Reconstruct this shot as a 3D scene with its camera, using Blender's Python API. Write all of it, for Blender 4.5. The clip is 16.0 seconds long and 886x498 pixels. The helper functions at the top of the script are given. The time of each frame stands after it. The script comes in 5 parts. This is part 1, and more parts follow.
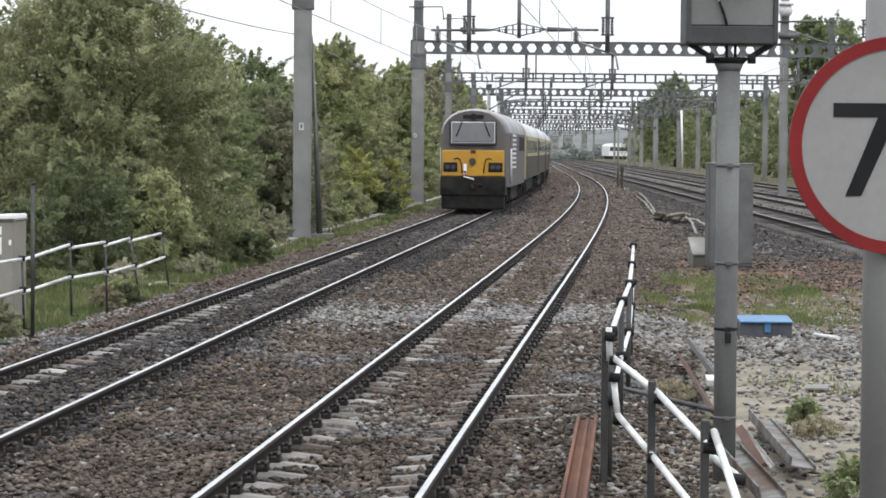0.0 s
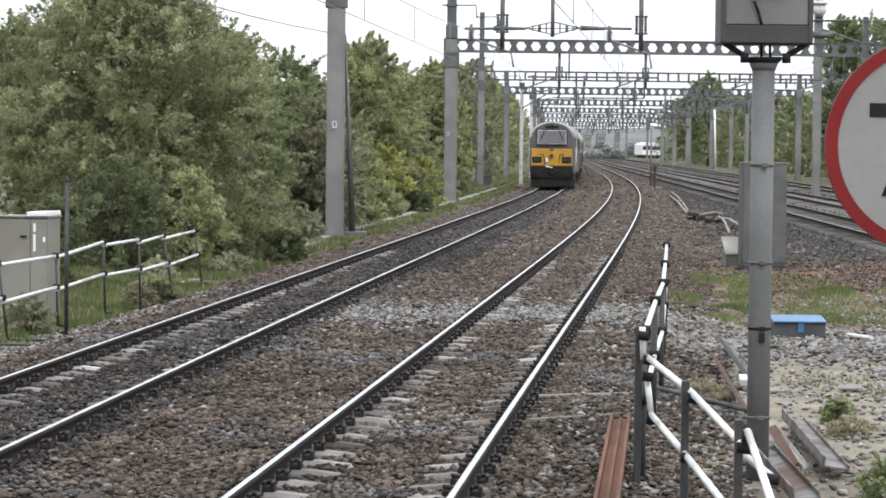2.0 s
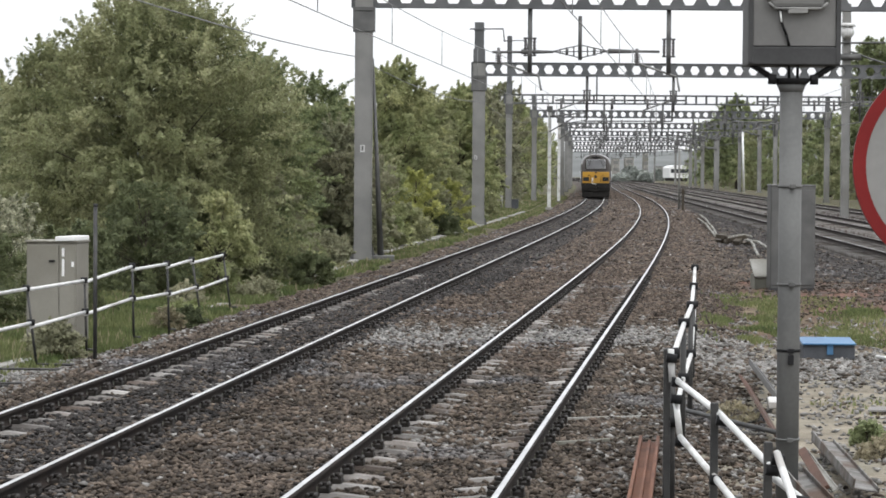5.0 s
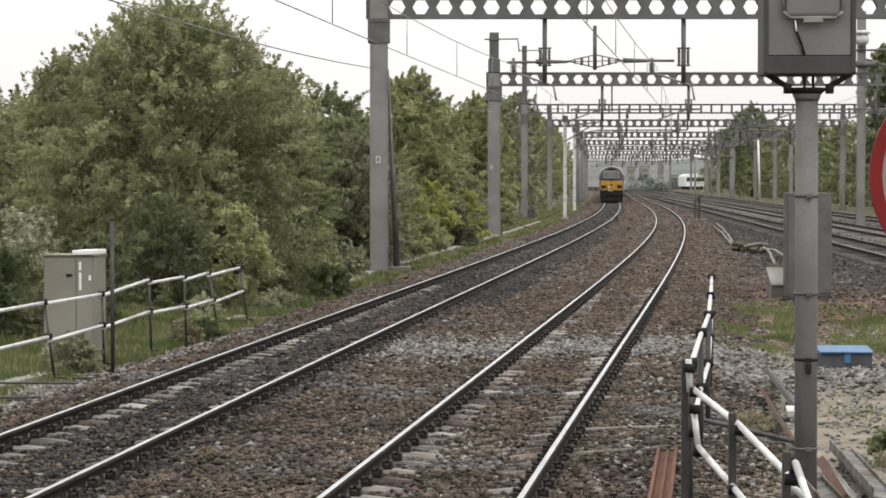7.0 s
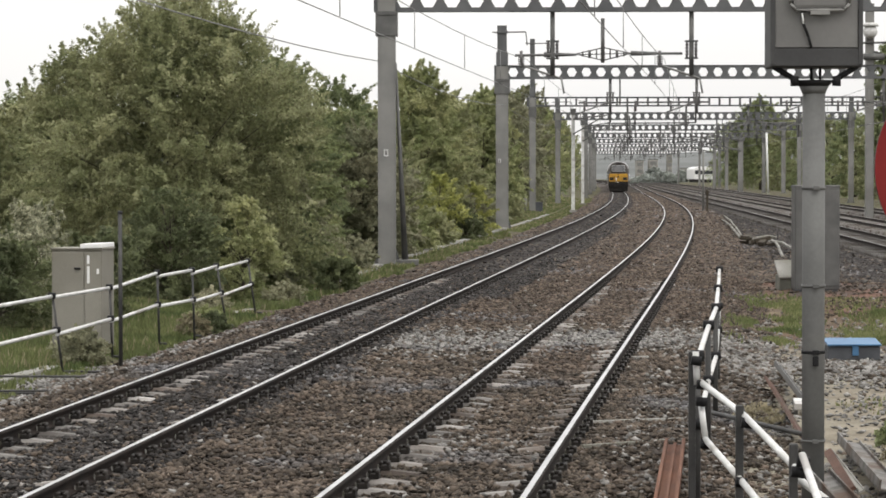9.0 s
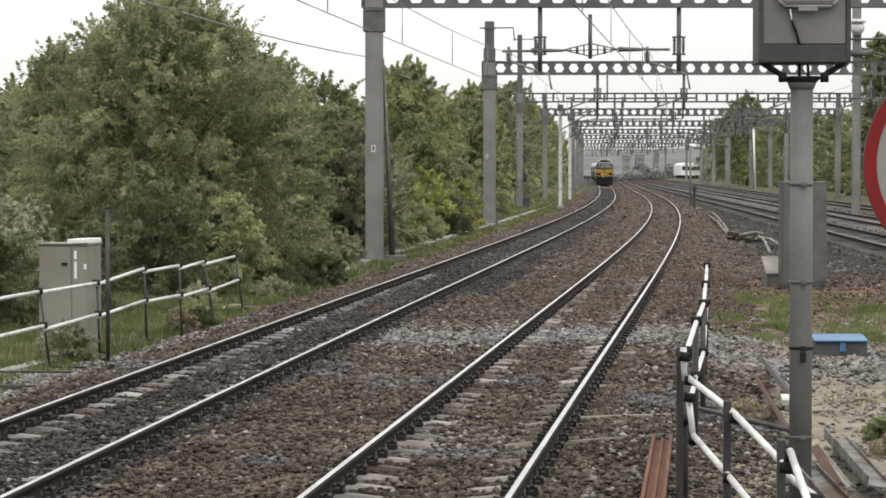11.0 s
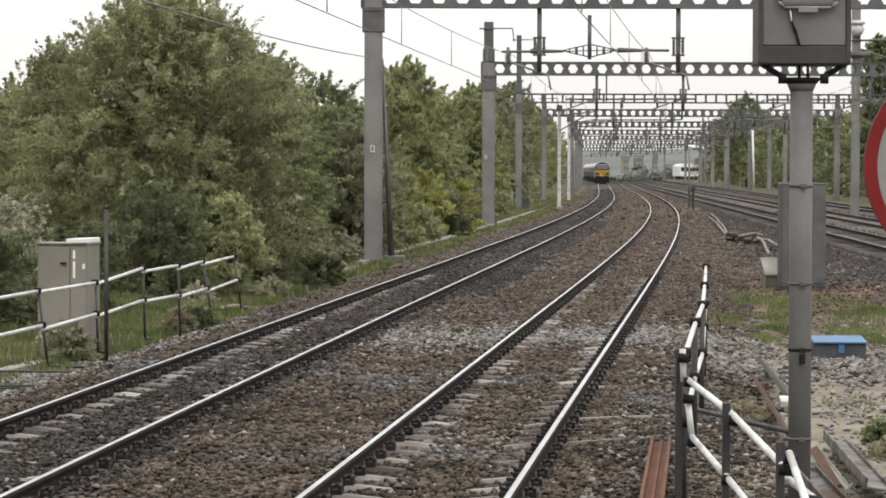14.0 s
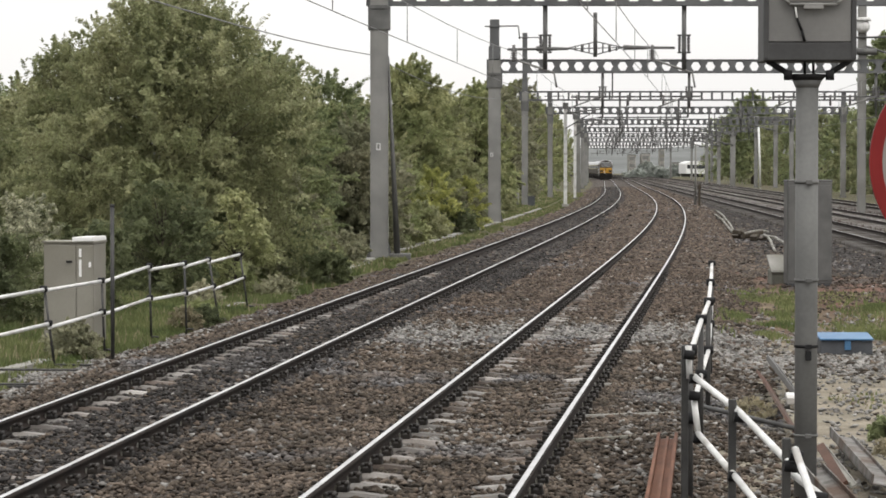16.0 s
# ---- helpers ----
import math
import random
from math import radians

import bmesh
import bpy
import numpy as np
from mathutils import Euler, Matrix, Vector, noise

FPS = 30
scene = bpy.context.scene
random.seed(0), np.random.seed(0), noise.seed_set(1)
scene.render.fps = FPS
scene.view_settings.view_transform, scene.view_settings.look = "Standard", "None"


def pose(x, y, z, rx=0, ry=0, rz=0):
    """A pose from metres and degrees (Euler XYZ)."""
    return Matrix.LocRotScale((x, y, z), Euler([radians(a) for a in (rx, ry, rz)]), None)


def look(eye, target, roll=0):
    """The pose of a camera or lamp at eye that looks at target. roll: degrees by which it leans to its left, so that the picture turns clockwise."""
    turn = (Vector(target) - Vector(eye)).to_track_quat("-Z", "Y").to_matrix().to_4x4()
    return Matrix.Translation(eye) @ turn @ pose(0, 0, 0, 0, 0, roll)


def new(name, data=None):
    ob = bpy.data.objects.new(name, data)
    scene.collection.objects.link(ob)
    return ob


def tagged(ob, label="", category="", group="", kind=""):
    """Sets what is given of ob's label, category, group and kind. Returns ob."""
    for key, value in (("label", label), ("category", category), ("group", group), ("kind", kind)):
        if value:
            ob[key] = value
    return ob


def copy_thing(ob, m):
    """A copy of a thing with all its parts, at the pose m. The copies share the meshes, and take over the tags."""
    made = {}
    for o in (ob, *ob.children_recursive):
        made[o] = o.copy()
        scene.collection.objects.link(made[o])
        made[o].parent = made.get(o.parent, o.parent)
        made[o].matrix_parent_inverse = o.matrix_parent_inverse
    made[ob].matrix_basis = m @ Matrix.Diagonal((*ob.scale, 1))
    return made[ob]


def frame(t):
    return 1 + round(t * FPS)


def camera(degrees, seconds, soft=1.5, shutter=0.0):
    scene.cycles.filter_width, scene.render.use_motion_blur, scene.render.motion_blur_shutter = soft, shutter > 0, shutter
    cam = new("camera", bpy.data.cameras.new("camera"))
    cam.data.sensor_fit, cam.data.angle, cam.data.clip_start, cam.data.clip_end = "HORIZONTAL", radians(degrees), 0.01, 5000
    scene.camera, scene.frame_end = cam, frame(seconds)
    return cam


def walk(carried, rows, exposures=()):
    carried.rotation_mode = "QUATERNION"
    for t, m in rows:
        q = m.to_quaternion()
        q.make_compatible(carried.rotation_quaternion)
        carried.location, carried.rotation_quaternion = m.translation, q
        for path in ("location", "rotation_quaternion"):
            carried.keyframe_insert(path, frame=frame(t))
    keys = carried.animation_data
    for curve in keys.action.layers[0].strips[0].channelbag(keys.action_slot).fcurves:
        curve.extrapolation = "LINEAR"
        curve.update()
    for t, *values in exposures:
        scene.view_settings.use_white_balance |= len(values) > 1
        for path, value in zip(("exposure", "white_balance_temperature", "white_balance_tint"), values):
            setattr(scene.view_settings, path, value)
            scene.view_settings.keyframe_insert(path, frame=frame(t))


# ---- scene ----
cam = camera(19.554, 16.0, soft=1.7)
# seconds, x, y, z, tilt, lean, turn
PATH = [
    (0, 0.0098, 0.0091, 2.5483, 87.7636, 0.4672, -1.7256),
    (0.5, 0.0031, 0.0115, 2.5436, 87.8955, 0.3355, -1.7363),
    (1, 0.0074, 0.0094, 2.5501, 87.6357, 0.3902, -1.5007),
    (1.5, 0.0011, 0.0264, 2.5491, 87.7379, 0.5947, -1.3897),
    (2, -0.0029, -0.0036, 2.5507, 87.7197, 0.6333, -1.0067),
    (2.5, 0.0013, -0.0070, 2.5475, 87.8059, 0.6726, -1.1042),
    (3, -0.0059, 0.0006, 2.5467, 87.9679, 0.6420, -1.0905),
    (3.5, -0.0040, -0.0005, 2.5414, 88.0067, 0.5081, -0.8036),
    (4, 0.0010, 0.0067, 2.5439, 88.0525, 0.4101, -0.5601),
    (6.3, -0.0002, -0.0016, 2.5421, 88.4415, 0.2978, -0.1508),
    (6.5, -0.0049, -0.0087, 2.5494, 88.4472, 0.0382, -0.1044),
    (7, -0.0048, -0.0143, 2.5561, 88.4721, -0.0178, -0.0104),
    (7.5, -0.0001, -0.0407, 2.5564, 88.4721, -0.0282, 0.0712),
    (8, -0.0075, -0.0461, 2.5514, 88.3335, 0.0319, 0.0266),
    (8.5, 0.0015, -0.0362, 2.5540, 88.3172, -0.0928, 0.1860),
    (10.8, 0.0088, -0.0124, 2.5540, 88.3431, -0.0784, -0.0293),
    (11, -0.0023, -0.0235, 2.5531, 88.2250, -0.0210, -0.1124),
    (11.5, -0.0014, -0.0546, 2.5540, 88.3625, -0.0112, -0.2157),
    (12, -0.0040, 0.0111, 2.5479, 88.2579, -0.0706, -0.0578),
    (12.5, -0.0059, 0.0130, 2.5507, 88.3952, -0.0023, -0.0261),
    (13, 0.0012, 0.0164, 2.5520, 88.3249, 0.0133, -0.0417),
    (13.5, -0.0022, 0.0034, 2.5547, 88.3433, 0.0317, -0.0595),
    (14, -0.0042, 0.0027, 2.5550, 88.2339, 0.1169, -0.1401),
    (14.5, 0.0057, 0.0121, 2.5541, 88.2654, 0.0291, -0.0979),
    (15, 0.0046, -0.0028, 2.5582, 88.3471, 0.0754, 0.0529),
    (15.5, -0.0036, 0.0033, 2.5496, 88.1851, 0.0818, -0.0273),
    (16, 0.0000, 0.0000, 2.5500, 88.1873, -0.0000, -0.0000),
]
walk(cam, [(t, pose(x, y, z, rx, 0, rz) @ pose(0, 0, 0, 0, 0, lean)) for t, x, y, z, rx, lean, rz in PATH],
     [(0, 0.47, 6120, 10), (0.5, 0.55, 6120, 10), (1.5, 0.59, 6120, 10), (2.5, 0.6, 6120, 10), (3.2, 0.52, 6120, 10), (4.2, 0.46, 6120, 10), (6.3, 0.27, 6650, 10), (16, 0.27, 6650, 10)])

# ---- light: bright overcast sky ----
world = bpy.data.worlds.new("sky")
scene.world = world
world.use_nodes = True
nt = world.node_tree
bg = nt.nodes["Background"]
sky = nt.nodes.new("ShaderNodeTexSky")
sky.sky_type, sky.sun_disc = "NISHITA", False
sky.sun_elevation, sky.sun_rotation, sky.dust_density, sky.air_density = radians(48), radians(150), 4.0, 1.0
grey = nt.nodes.new("ShaderNodeHueSaturation")
grey.inputs["Saturation"].default_value, grey.inputs["Value"].default_value = 0.12, 1.0
# overcast: the zenith is about twice as bright as the horizon
way = nt.nodes.new("ShaderNodeTexCoord")
split = nt.nodes.new("ShaderNodeSeparateXYZ")
rise = nt.nodes.new("ShaderNodeMapRange")
rise.inputs["To Min"].default_value, rise.inputs["To Max"].default_value = 5.1, 14.3
veil = nt.nodes.new("ShaderNodeTexNoise")
veil.inputs["Scale"].default_value, veil.inputs["Detail"].default_value = 5.0, 4.0
thin = nt.nodes.new("ShaderNodeMapRange")
thin.inputs["To Min"].default_value, thin.inputs["To Max"].default_value = 0.88, 1.08
layer = nt.nodes.new("ShaderNodeMath")
layer.operation = "MULTIPLY"
nt.links.new(way.outputs["Generated"], split.inputs[0])
nt.links.new(split.outputs["Z"], rise.inputs["Value"])
nt.links.new(way.outputs["Generated"], veil.inputs["Vector"])
nt.links.new(veil.outputs["Fac"], thin.inputs["Value"])
nt.links.new(rise.outputs[0], layer.inputs[0])
nt.links.new(thin.outputs[0], layer.inputs[1])
cloud = nt.nodes.new("ShaderNodeMixRGB")
cloud.inputs[0].default_value = 0.85
nt.links.new(layer.outputs[0], cloud.inputs[2])
nt.links.new(sky.outputs[0], grey.inputs["Color"])
nt.links.new(grey.outputs[0], cloud.inputs[1])
nt.links.new(cloud.outputs[0], bg.inputs["Color"])
bg.inputs["Strength"].default_value = 0.17
sun = new("sun", bpy.data.lights.new("sun", "SUN"))
sun.data.energy, sun.data.angle, sun.data.color = 0.8, radians(25), (1.0, 0.97, 0.92)
sun.matrix_world = look((0, 0, 50), (-14, 36, 0))


# ---- materials ----
def surface(name, a, b, scale=4.0, rough=0.8, metal=0.0, bump=0.3, fine=40.0, island=0.0, c=None, spots=0.0, distance=0.01, speck=0.3, each=0.0):
    """Two tones mixed by broad noise, fine grain, stains and relief."""
    m = bpy.data.materials.new(name)
    m.use_nodes = True
    n, link = m.node_tree.nodes, m.node_tree.links.new
    p = n["Principled BSDF"]
    geo = n.new("ShaderNodeNewGeometry")
    big, small = n.new("ShaderNodeTexNoise"), n.new("ShaderNodeTexNoise")
    big.inputs["Scale"].default_value, big.inputs["Detail"].default_value = scale, 5
    small.inputs["Scale"].default_value, small.inputs["Detail"].default_value = fine, 3
    link(geo.outputs["Position"], big.inputs["Vector"])
    link(geo.outputs["Position"], small.inputs["Vector"])
    ramp = n.new("ShaderNodeValToRGB")
    ramp.color_ramp.elements[0].position, ramp.color_ramp.elements[1].position = 0.35, 0.65
    ramp.color_ramp.elements[0].color, ramp.color_ramp.elements[1].color = (*a, 1), (*b, 1)
    link(big.outputs["Fac"], ramp.inputs["Fac"])
    col = ramp.outputs["Color"]
    if c:
        stain = n.new("ShaderNodeTexNoise")
        stain.inputs["Scale"].default_value, stain.inputs["Detail"].default_value = scale * 0.23, 6
        link(geo.outputs["Position"], stain.inputs["Vector"])
        edge = n.new("ShaderNodeMapRange")
        edge.inputs["From Min"].default_value, edge.inputs["From Max"].default_value = 0.5 - spots * 0.2, 0.62
        link(stain.outputs["Fac"], edge.inputs["Value"])
        mix = n.new("ShaderNodeMixRGB")
        mix.inputs[2].default_value = (*c, 1)
        link(edge.outputs[0], mix.inputs[0])
        link(col, mix.inputs[1])
        col = mix.outputs[0]
    grain = n.new("ShaderNodeMixRGB")
    grain.blend_type, grain.inputs[0].default_value = "OVERLAY", speck
    link(col, grain.inputs[1])
    link(small.outputs["Fac"], grain.inputs[2])
    col = grain.outputs[0]
    if island:
        hsv = n.new("ShaderNodeHueSaturation")
        span = n.new("ShaderNodeMapRange")
        span.inputs["To Min"].default_value, span.inputs["To Max"].default_value = 1 - island, 1 + island
        link(geo.outputs["Random Per Island"], span.inputs["Value"])
        link(span.outputs[0], hsv.inputs["Value"])
        link(col, hsv.inputs["Color"])
        col = hsv.outputs[0]
    if each:
        # every object of the kind a little lighter or darker
        hsv = n.new("ShaderNodeHueSaturation")
        span = n.new("ShaderNodeMapRange")
        info = n.new("ShaderNodeObjectInfo")
        span.inputs["To Min"].default_value, span.inputs["To Max"].default_value = 1 - each, 1 + each
        link(info.outputs["Random"], span.inputs["Value"])
        link(span.outputs[0], hsv.inputs["Value"])
        link(col, hsv.inputs["Color"])
        col = hsv.outputs[0]
    link(col, p.inputs["Base Color"])
    p.inputs["Roughness"].default_value, p.inputs["Metallic"].default_value = rough, metal
    p.inputs["Specular IOR Level"].default_value = 0.22 if rough >= 0.7 else 0.45
    if bump:
        relief = n.new("ShaderNodeBump")
        relief.inputs["Strength"].default_value, relief.inputs["Distance"].default_value = bump, distance
        link(small.outputs["Fac"], relief.inputs["Height"])
        link(relief.outputs[0], p.inputs["Normal"])
    return m


def leafy(name, dark, light, scale=0.8):
    m = surface(name, dark, light, scale, 0.6, 0.0, 0.0, 9.0, island=0.3)
    n, link = m.node_tree.nodes, m.node_tree.links.new
    p = n["Principled BSDF"]
    p.inputs["Specular IOR Level"].default_value = 0.2
    glow, mix = n.new("ShaderNodeBsdfTranslucent"), n.new("ShaderNodeMixShader")
    link(p.inputs["Base Color"].links[0].from_socket, glow.inputs["Color"])
    mix.inputs[0].default_value = 0.52
    link(p.outputs[0], mix.inputs[1])
    link(glow.outputs[0], mix.inputs[2])
    link(mix.outputs[0], n["Material Output"].inputs["Surface"])
    return m


# bed darker than the stones: shade of the gaps is put into its colour
M_BALLAST = surface("ballast_bed", (0.027, 0.021, 0.017), (0.047, 0.0365, 0.03), 1.2, 0.95, 0, 0.9, 22.0, c=(0.0722, 0.0623, 0.054), distance=0.04)
M_STONE = surface("ballast_stone", (0.0366, 0.0297, 0.0228), (0.0933, 0.0738, 0.0584), 0.9, 0.9, 0, 0.3, 60.0, island=0.68, c=(0.095, 0.0924, 0.0942), spots=-0.3)
M_WARM = surface("rusty_stone", (0.0455, 0.0345, 0.0275), (0.0948, 0.0725, 0.057), 1.5, 0.9, 0, 0.3, 60.0, island=0.6)
M_PALE = surface("pale_stone", (0.1299, 0.1242, 0.1182), (0.201, 0.195, 0.1832), 2.0, 0.9, 0, 0.3, 60.0, island=0.45)
M_EARTH = surface("earth", (0.105, 0.09, 0.068), (0.215, 0.19, 0.147), 1.6, 0.95, 0, 0.9, 14.0, c=(0.176, 0.1628, 0.1267), spots=0.2, distance=0.05)
M_MOSS = surface("bare_brown_soil", (0.07, 0.049, 0.034), (0.128, 0.1, 0.062), 1.3, 0.95, 0, 0.9, 14.0, c=(0.072, 0.04, 0.028), spots=0.1, distance=0.05)
M_REDSOIL = surface("red_brown_spoil", (0.06, 0.034, 0.026), (0.125, 0.07, 0.05), 1.5, 0.95, 0, 0.9, 14.0, c=(0.05, 0.04, 0.034), spots=0.1, distance=0.05)
M_VERGE = surface("verge_soil", (0.04, 0.042, 0.018), (0.075, 0.07, 0.036), 1.1, 0.95, 0, 0.9, 18.0, c=(0.07, 0.055, 0.036), distance=0.05)
M_RUST = surface("rusty_rail_side", (0.009, 0.0069, 0.0059), (0.0188, 0.013, 0.0101), 3.0, 0.95, 0.0, 0.3, 80.0)
M_STEEL = surface("polished_rail_head", (0.4, 0.402, 0.408), (0.52, 0.524, 0.532), 2.0, 0.38, 1.0, 0.05, 90.0)
M_DULL = surface("dull_rail_head", (0.16, 0.15, 0.145), (0.28, 0.27, 0.265), 2.0, 0.5, 0.6, 0.05, 90.0)
M_CONCRETE = surface("sleeper_concrete", (0.1247, 0.1176, 0.1096), (0.2207, 0.2109, 0.1995), 2.5, 0.9, 0, 0.3, 50.0, c=(0.072, 0.0575, 0.0485), spots=0.25, each=0.5)
M_STAINED = surface("stained_galvanising", (0.075, 0.07, 0.064), (0.18, 0.175, 0.168), 6.0, 0.75, 0.1, 0.4, 50.0, c=(0.07, 0.045, 0.032), spots=0.2)
M_BOX = surface("weathered_box", (0.1, 0.1, 0.086), (0.15, 0.148, 0.125), 2.5, 0.85, 0.0, 0.2, 40.0)
M_TROUGH = surface("trough_concrete", (0.1767, 0.172, 0.1535), (0.2558, 0.2511, 0.2325), 1.5, 0.9, 0, 0.3, 50.0, c=(0.1302, 0.1255, 0.1023))
M_CLIP = surface("clip_iron", (0.0124, 0.0112, 0.0105), (0.0279, 0.0236, 0.0205), 6.0, 0.7, 0.3, 0.2, 60.0)
M_GALV = surface("galvanised_steel", (0.148, 0.1476, 0.1412), (0.1919, 0.1897, 0.1809), 1.4, 0.55, 0.25, 0.1, 30.0, c=(0.1316, 0.1291, 0.1189), speck=0.1)
M_MATT = surface("matt_grey_post", (0.094, 0.094, 0.092), (0.13, 0.13, 0.127), 1.6, 0.7, 0.1, 0.1, 30.0, c=(0.085, 0.083, 0.078), speck=0.15)
M_GALVD = surface("dull_steel", (0.0709, 0.0713, 0.0699), (0.1096, 0.1085, 0.1049), 2.0, 0.6, 0.3, 0.1, 30.0, speck=0.1)
M_WIRE = surface("wire_copper", (0.1649, 0.1649, 0.1649), (0.2356, 0.2356, 0.2356), 3.0, 0.6, 0.4, 0.0)
M_BEAM = surface("weathered_galvanising", (0.067, 0.0692, 0.0714), (0.0982, 0.1004, 0.1027), 1.4, 0.6, 0.25, 0.1, 30.0, speck=0.1)
M_INSUL = surface("insulator_grey", (0.062, 0.0589, 0.0589), (0.0992, 0.093, 0.093), 4.0, 0.35)
M_TUBE = surface("white_painted_tube", (0.408, 0.408, 0.3944), (0.5304, 0.5304, 0.5236), 5.0, 0.4, 0.0, 0.1, 40.0, c=(0.306, 0.2924, 0.272), spots=-0.3, speck=0.1)
M_POST = surface("dark_fence_post", (0.0217, 0.0217, 0.0217), (0.0434, 0.0422, 0.0403), 5.0, 0.6, 0.2, 0.2, 40.0)
M_GREYP = surface("grey_cabinet_paint", (0.154, 0.1455, 0.122), (0.1882, 0.1797, 0.1538), 1.5, 0.6, 0.0, 0.1, 30.0, c=(0.1369, 0.1283, 0.1008), speck=0.1)
M_BLACK = surface("black_paint", (0.0044, 0.0044, 0.0049), (0.0104, 0.0104, 0.0112), 4.0, 0.75, 0.0, 0.1, 40.0)
M_HOUSE = surface("dark_housing_paint", (0.02, 0.02, 0.0205), (0.032, 0.032, 0.0325), 4.0, 0.6, 0.0, 0.1, 40.0)
M_WHITE = surface("white_paint", (0.56, 0.56, 0.552), (0.64, 0.64, 0.632), 3.0, 0.5, 0.0, 0.05, 30.0, speck=0.1)
M_SIGN = surface("sign_face", (0.18, 0.177, 0.169), (0.205, 0.202, 0.193), 1.5, 0.75, 0.0, 0.03, 30.0, speck=0.1)
M_RED = surface("sign_red", (0.12, 0.0096, 0.0096), (0.152, 0.0136, 0.0128), 3.0, 0.8, 0.0, 0.03, 30.0, speck=0.1)
M_BLUE = surface("blue_plastic", (0.028, 0.092, 0.185), (0.045, 0.125, 0.23), 4.0, 0.5, 0.0, 0.1, 40.0, speck=0.1)
M_SLATE = surface("dark_grey_plastic", (0.0279, 0.031, 0.0372), (0.0465, 0.0496, 0.0558), 4.0, 0.6, 0.0, 0.1, 40.0)
M_REDRUST = surface("rusted_channel", (0.079, 0.0326, 0.0186), (0.1255, 0.0558, 0.0326), 2.0, 0.8, 0.1, 0.3, 40.0, c=(0.0558, 0.0256, 0.0163))
M_PLATE = surface("rusted_plate", (0.05, 0.026, 0.019), (0.085, 0.044, 0.031), 2.0, 0.85, 0.1, 0.3, 40.0, c=(0.06, 0.045, 0.036))
M_YELLOW = surface("loco_yellow", (0.32, 0.165, 0.0085), (0.38, 0.205, 0.014), 2.0, 0.45, 0.0, 0.03, 20.0, c=(0.33, 0.1782, 0.0198), speck=0.1)
M_LGREY = surface("loco_grey", (0.0725, 0.0659, 0.0625), (0.0949, 0.0865, 0.0826), 1.5, 0.75, 0.0, 0.03, 20.0, speck=0.1)
M_ROOF = surface("train_roof", (0.33, 0.335, 0.34), (0.43, 0.436, 0.442), 1.2, 0.45, 0.2, 0.05, 20.0, speck=0.1)
M_LROOF = surface("loco_roof", (0.15, 0.148, 0.148), (0.24, 0.238, 0.238), 1.2, 0.5, 0.1, 0.05, 20.0, c=(0.07, 0.066, 0.062), speck=0.15)
M_UNDER = surface("underframe", (0.011, 0.0104, 0.0098), (0.022, 0.02, 0.018), 3.0, 0.95, 0.0, 0.2, 30.0)
M_CREAM = surface("coach_cream", (0.25, 0.225, 0.14), (0.31, 0.278, 0.175), 1.5, 0.75, 0.0, 0.02, 20.0, speck=0.1)
M_UMBER = surface("coach_umber", (0.0335, 0.0279, 0.0205), (0.0484, 0.0391, 0.0279), 1.5, 0.75, 0.0, 0.02, 20.0, speck=0.1)
M_BARK = surface("bark", (0.0372, 0.031, 0.0248), (0.0806, 0.0682, 0.0558), 5.0, 0.95, 0, 0.7, 30.0)
M_GLASS = bpy.data.materials.new("dark_glass")
M_GLASS.use_nodes = True
_p = M_GLASS.node_tree.nodes["Principled BSDF"]
_p.inputs["Base Color"].default_value, _p.inputs["Roughness"].default_value = (0.03, 0.032, 0.035, 1), 0.08
M_DOOR = surface("grey_door_paint", (0.1, 0.098, 0.095), (0.13, 0.127, 0.122), 1.5, 0.6, 0.0, 0.1, 30.0, speck=0.1)
# glass given a grey base in place of the sky it reflects
M_SCREEN = surface("sky_grey_windscreen", (0.1, 0.1, 0.103), (0.13, 0.13, 0.134), 1.0, 0.2, 0.0, 0.0, speck=0.05)
M_LEAF = {
    "mid": leafy("leaf_mid", (0.1753, 0.1933, 0.0968), (0.3201, 0.3222, 0.1838)),
    "dark": leafy("leaf_dark", (0.1484, 0.1762, 0.0910), (0.2705, 0.2997, 0.1516)),
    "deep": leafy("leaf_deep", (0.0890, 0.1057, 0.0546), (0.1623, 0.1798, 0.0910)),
    "lime": leafy("leaf_lime", (0.2113, 0.2412, 0.1123), (0.3804, 0.3831, 0.2039)),
    "olive": leafy("leaf_olive", (0.1805, 0.1888, 0.1183), (0.3193, 0.3077, 0.2069)),
    "yellow": leafy("leaf_yellow", (0.2802, 0.2939, 0.0953), (0.4435, 0.4468, 0.1746)),
    "blossom": leafy("blossom", (0.06, 0.072, 0.034), (0.5, 0.49, 0.36), 7.0),
    "straw": leafy("leaf_straw", (0.2, 0.18, 0.1160), (0.34, 0.3, 0.2088)),
    # pale grey-green: distance haze painted into the leaf colour
    "hazy": leafy("leaf_haze_tint", (0.25, 0.27, 0.25), (0.34, 0.36, 0.33)),
}
M_GRASS = leafy("grass", (0.074, 0.098, 0.036), (0.156, 0.168, 0.074), 0.5)
M_STRAW = leafy("straw", (0.1612, 0.1426, 0.0806), (0.2604, 0.2356, 0.1488), 0.5)
M_OILY = surface("oily_ballast", (0.022, 0.02, 0.0188), (0.042, 0.038, 0.036), 0.9, 0.85, 0, 0.3, 60.0, island=0.7)


# ---- mesh helpers ----
def mesh_ob(name, bm, mats, smooth=False):
    me = bpy.data.meshes.new(name)
    bm.normal_update()
    bm.to_mesh(me)
    bm.free()
    for m in mats if isinstance(mats, (list, tuple)) else [mats]:
        me.materials.append(m)
    if smooth:
        me.shade_smooth()
    return new(name, me)


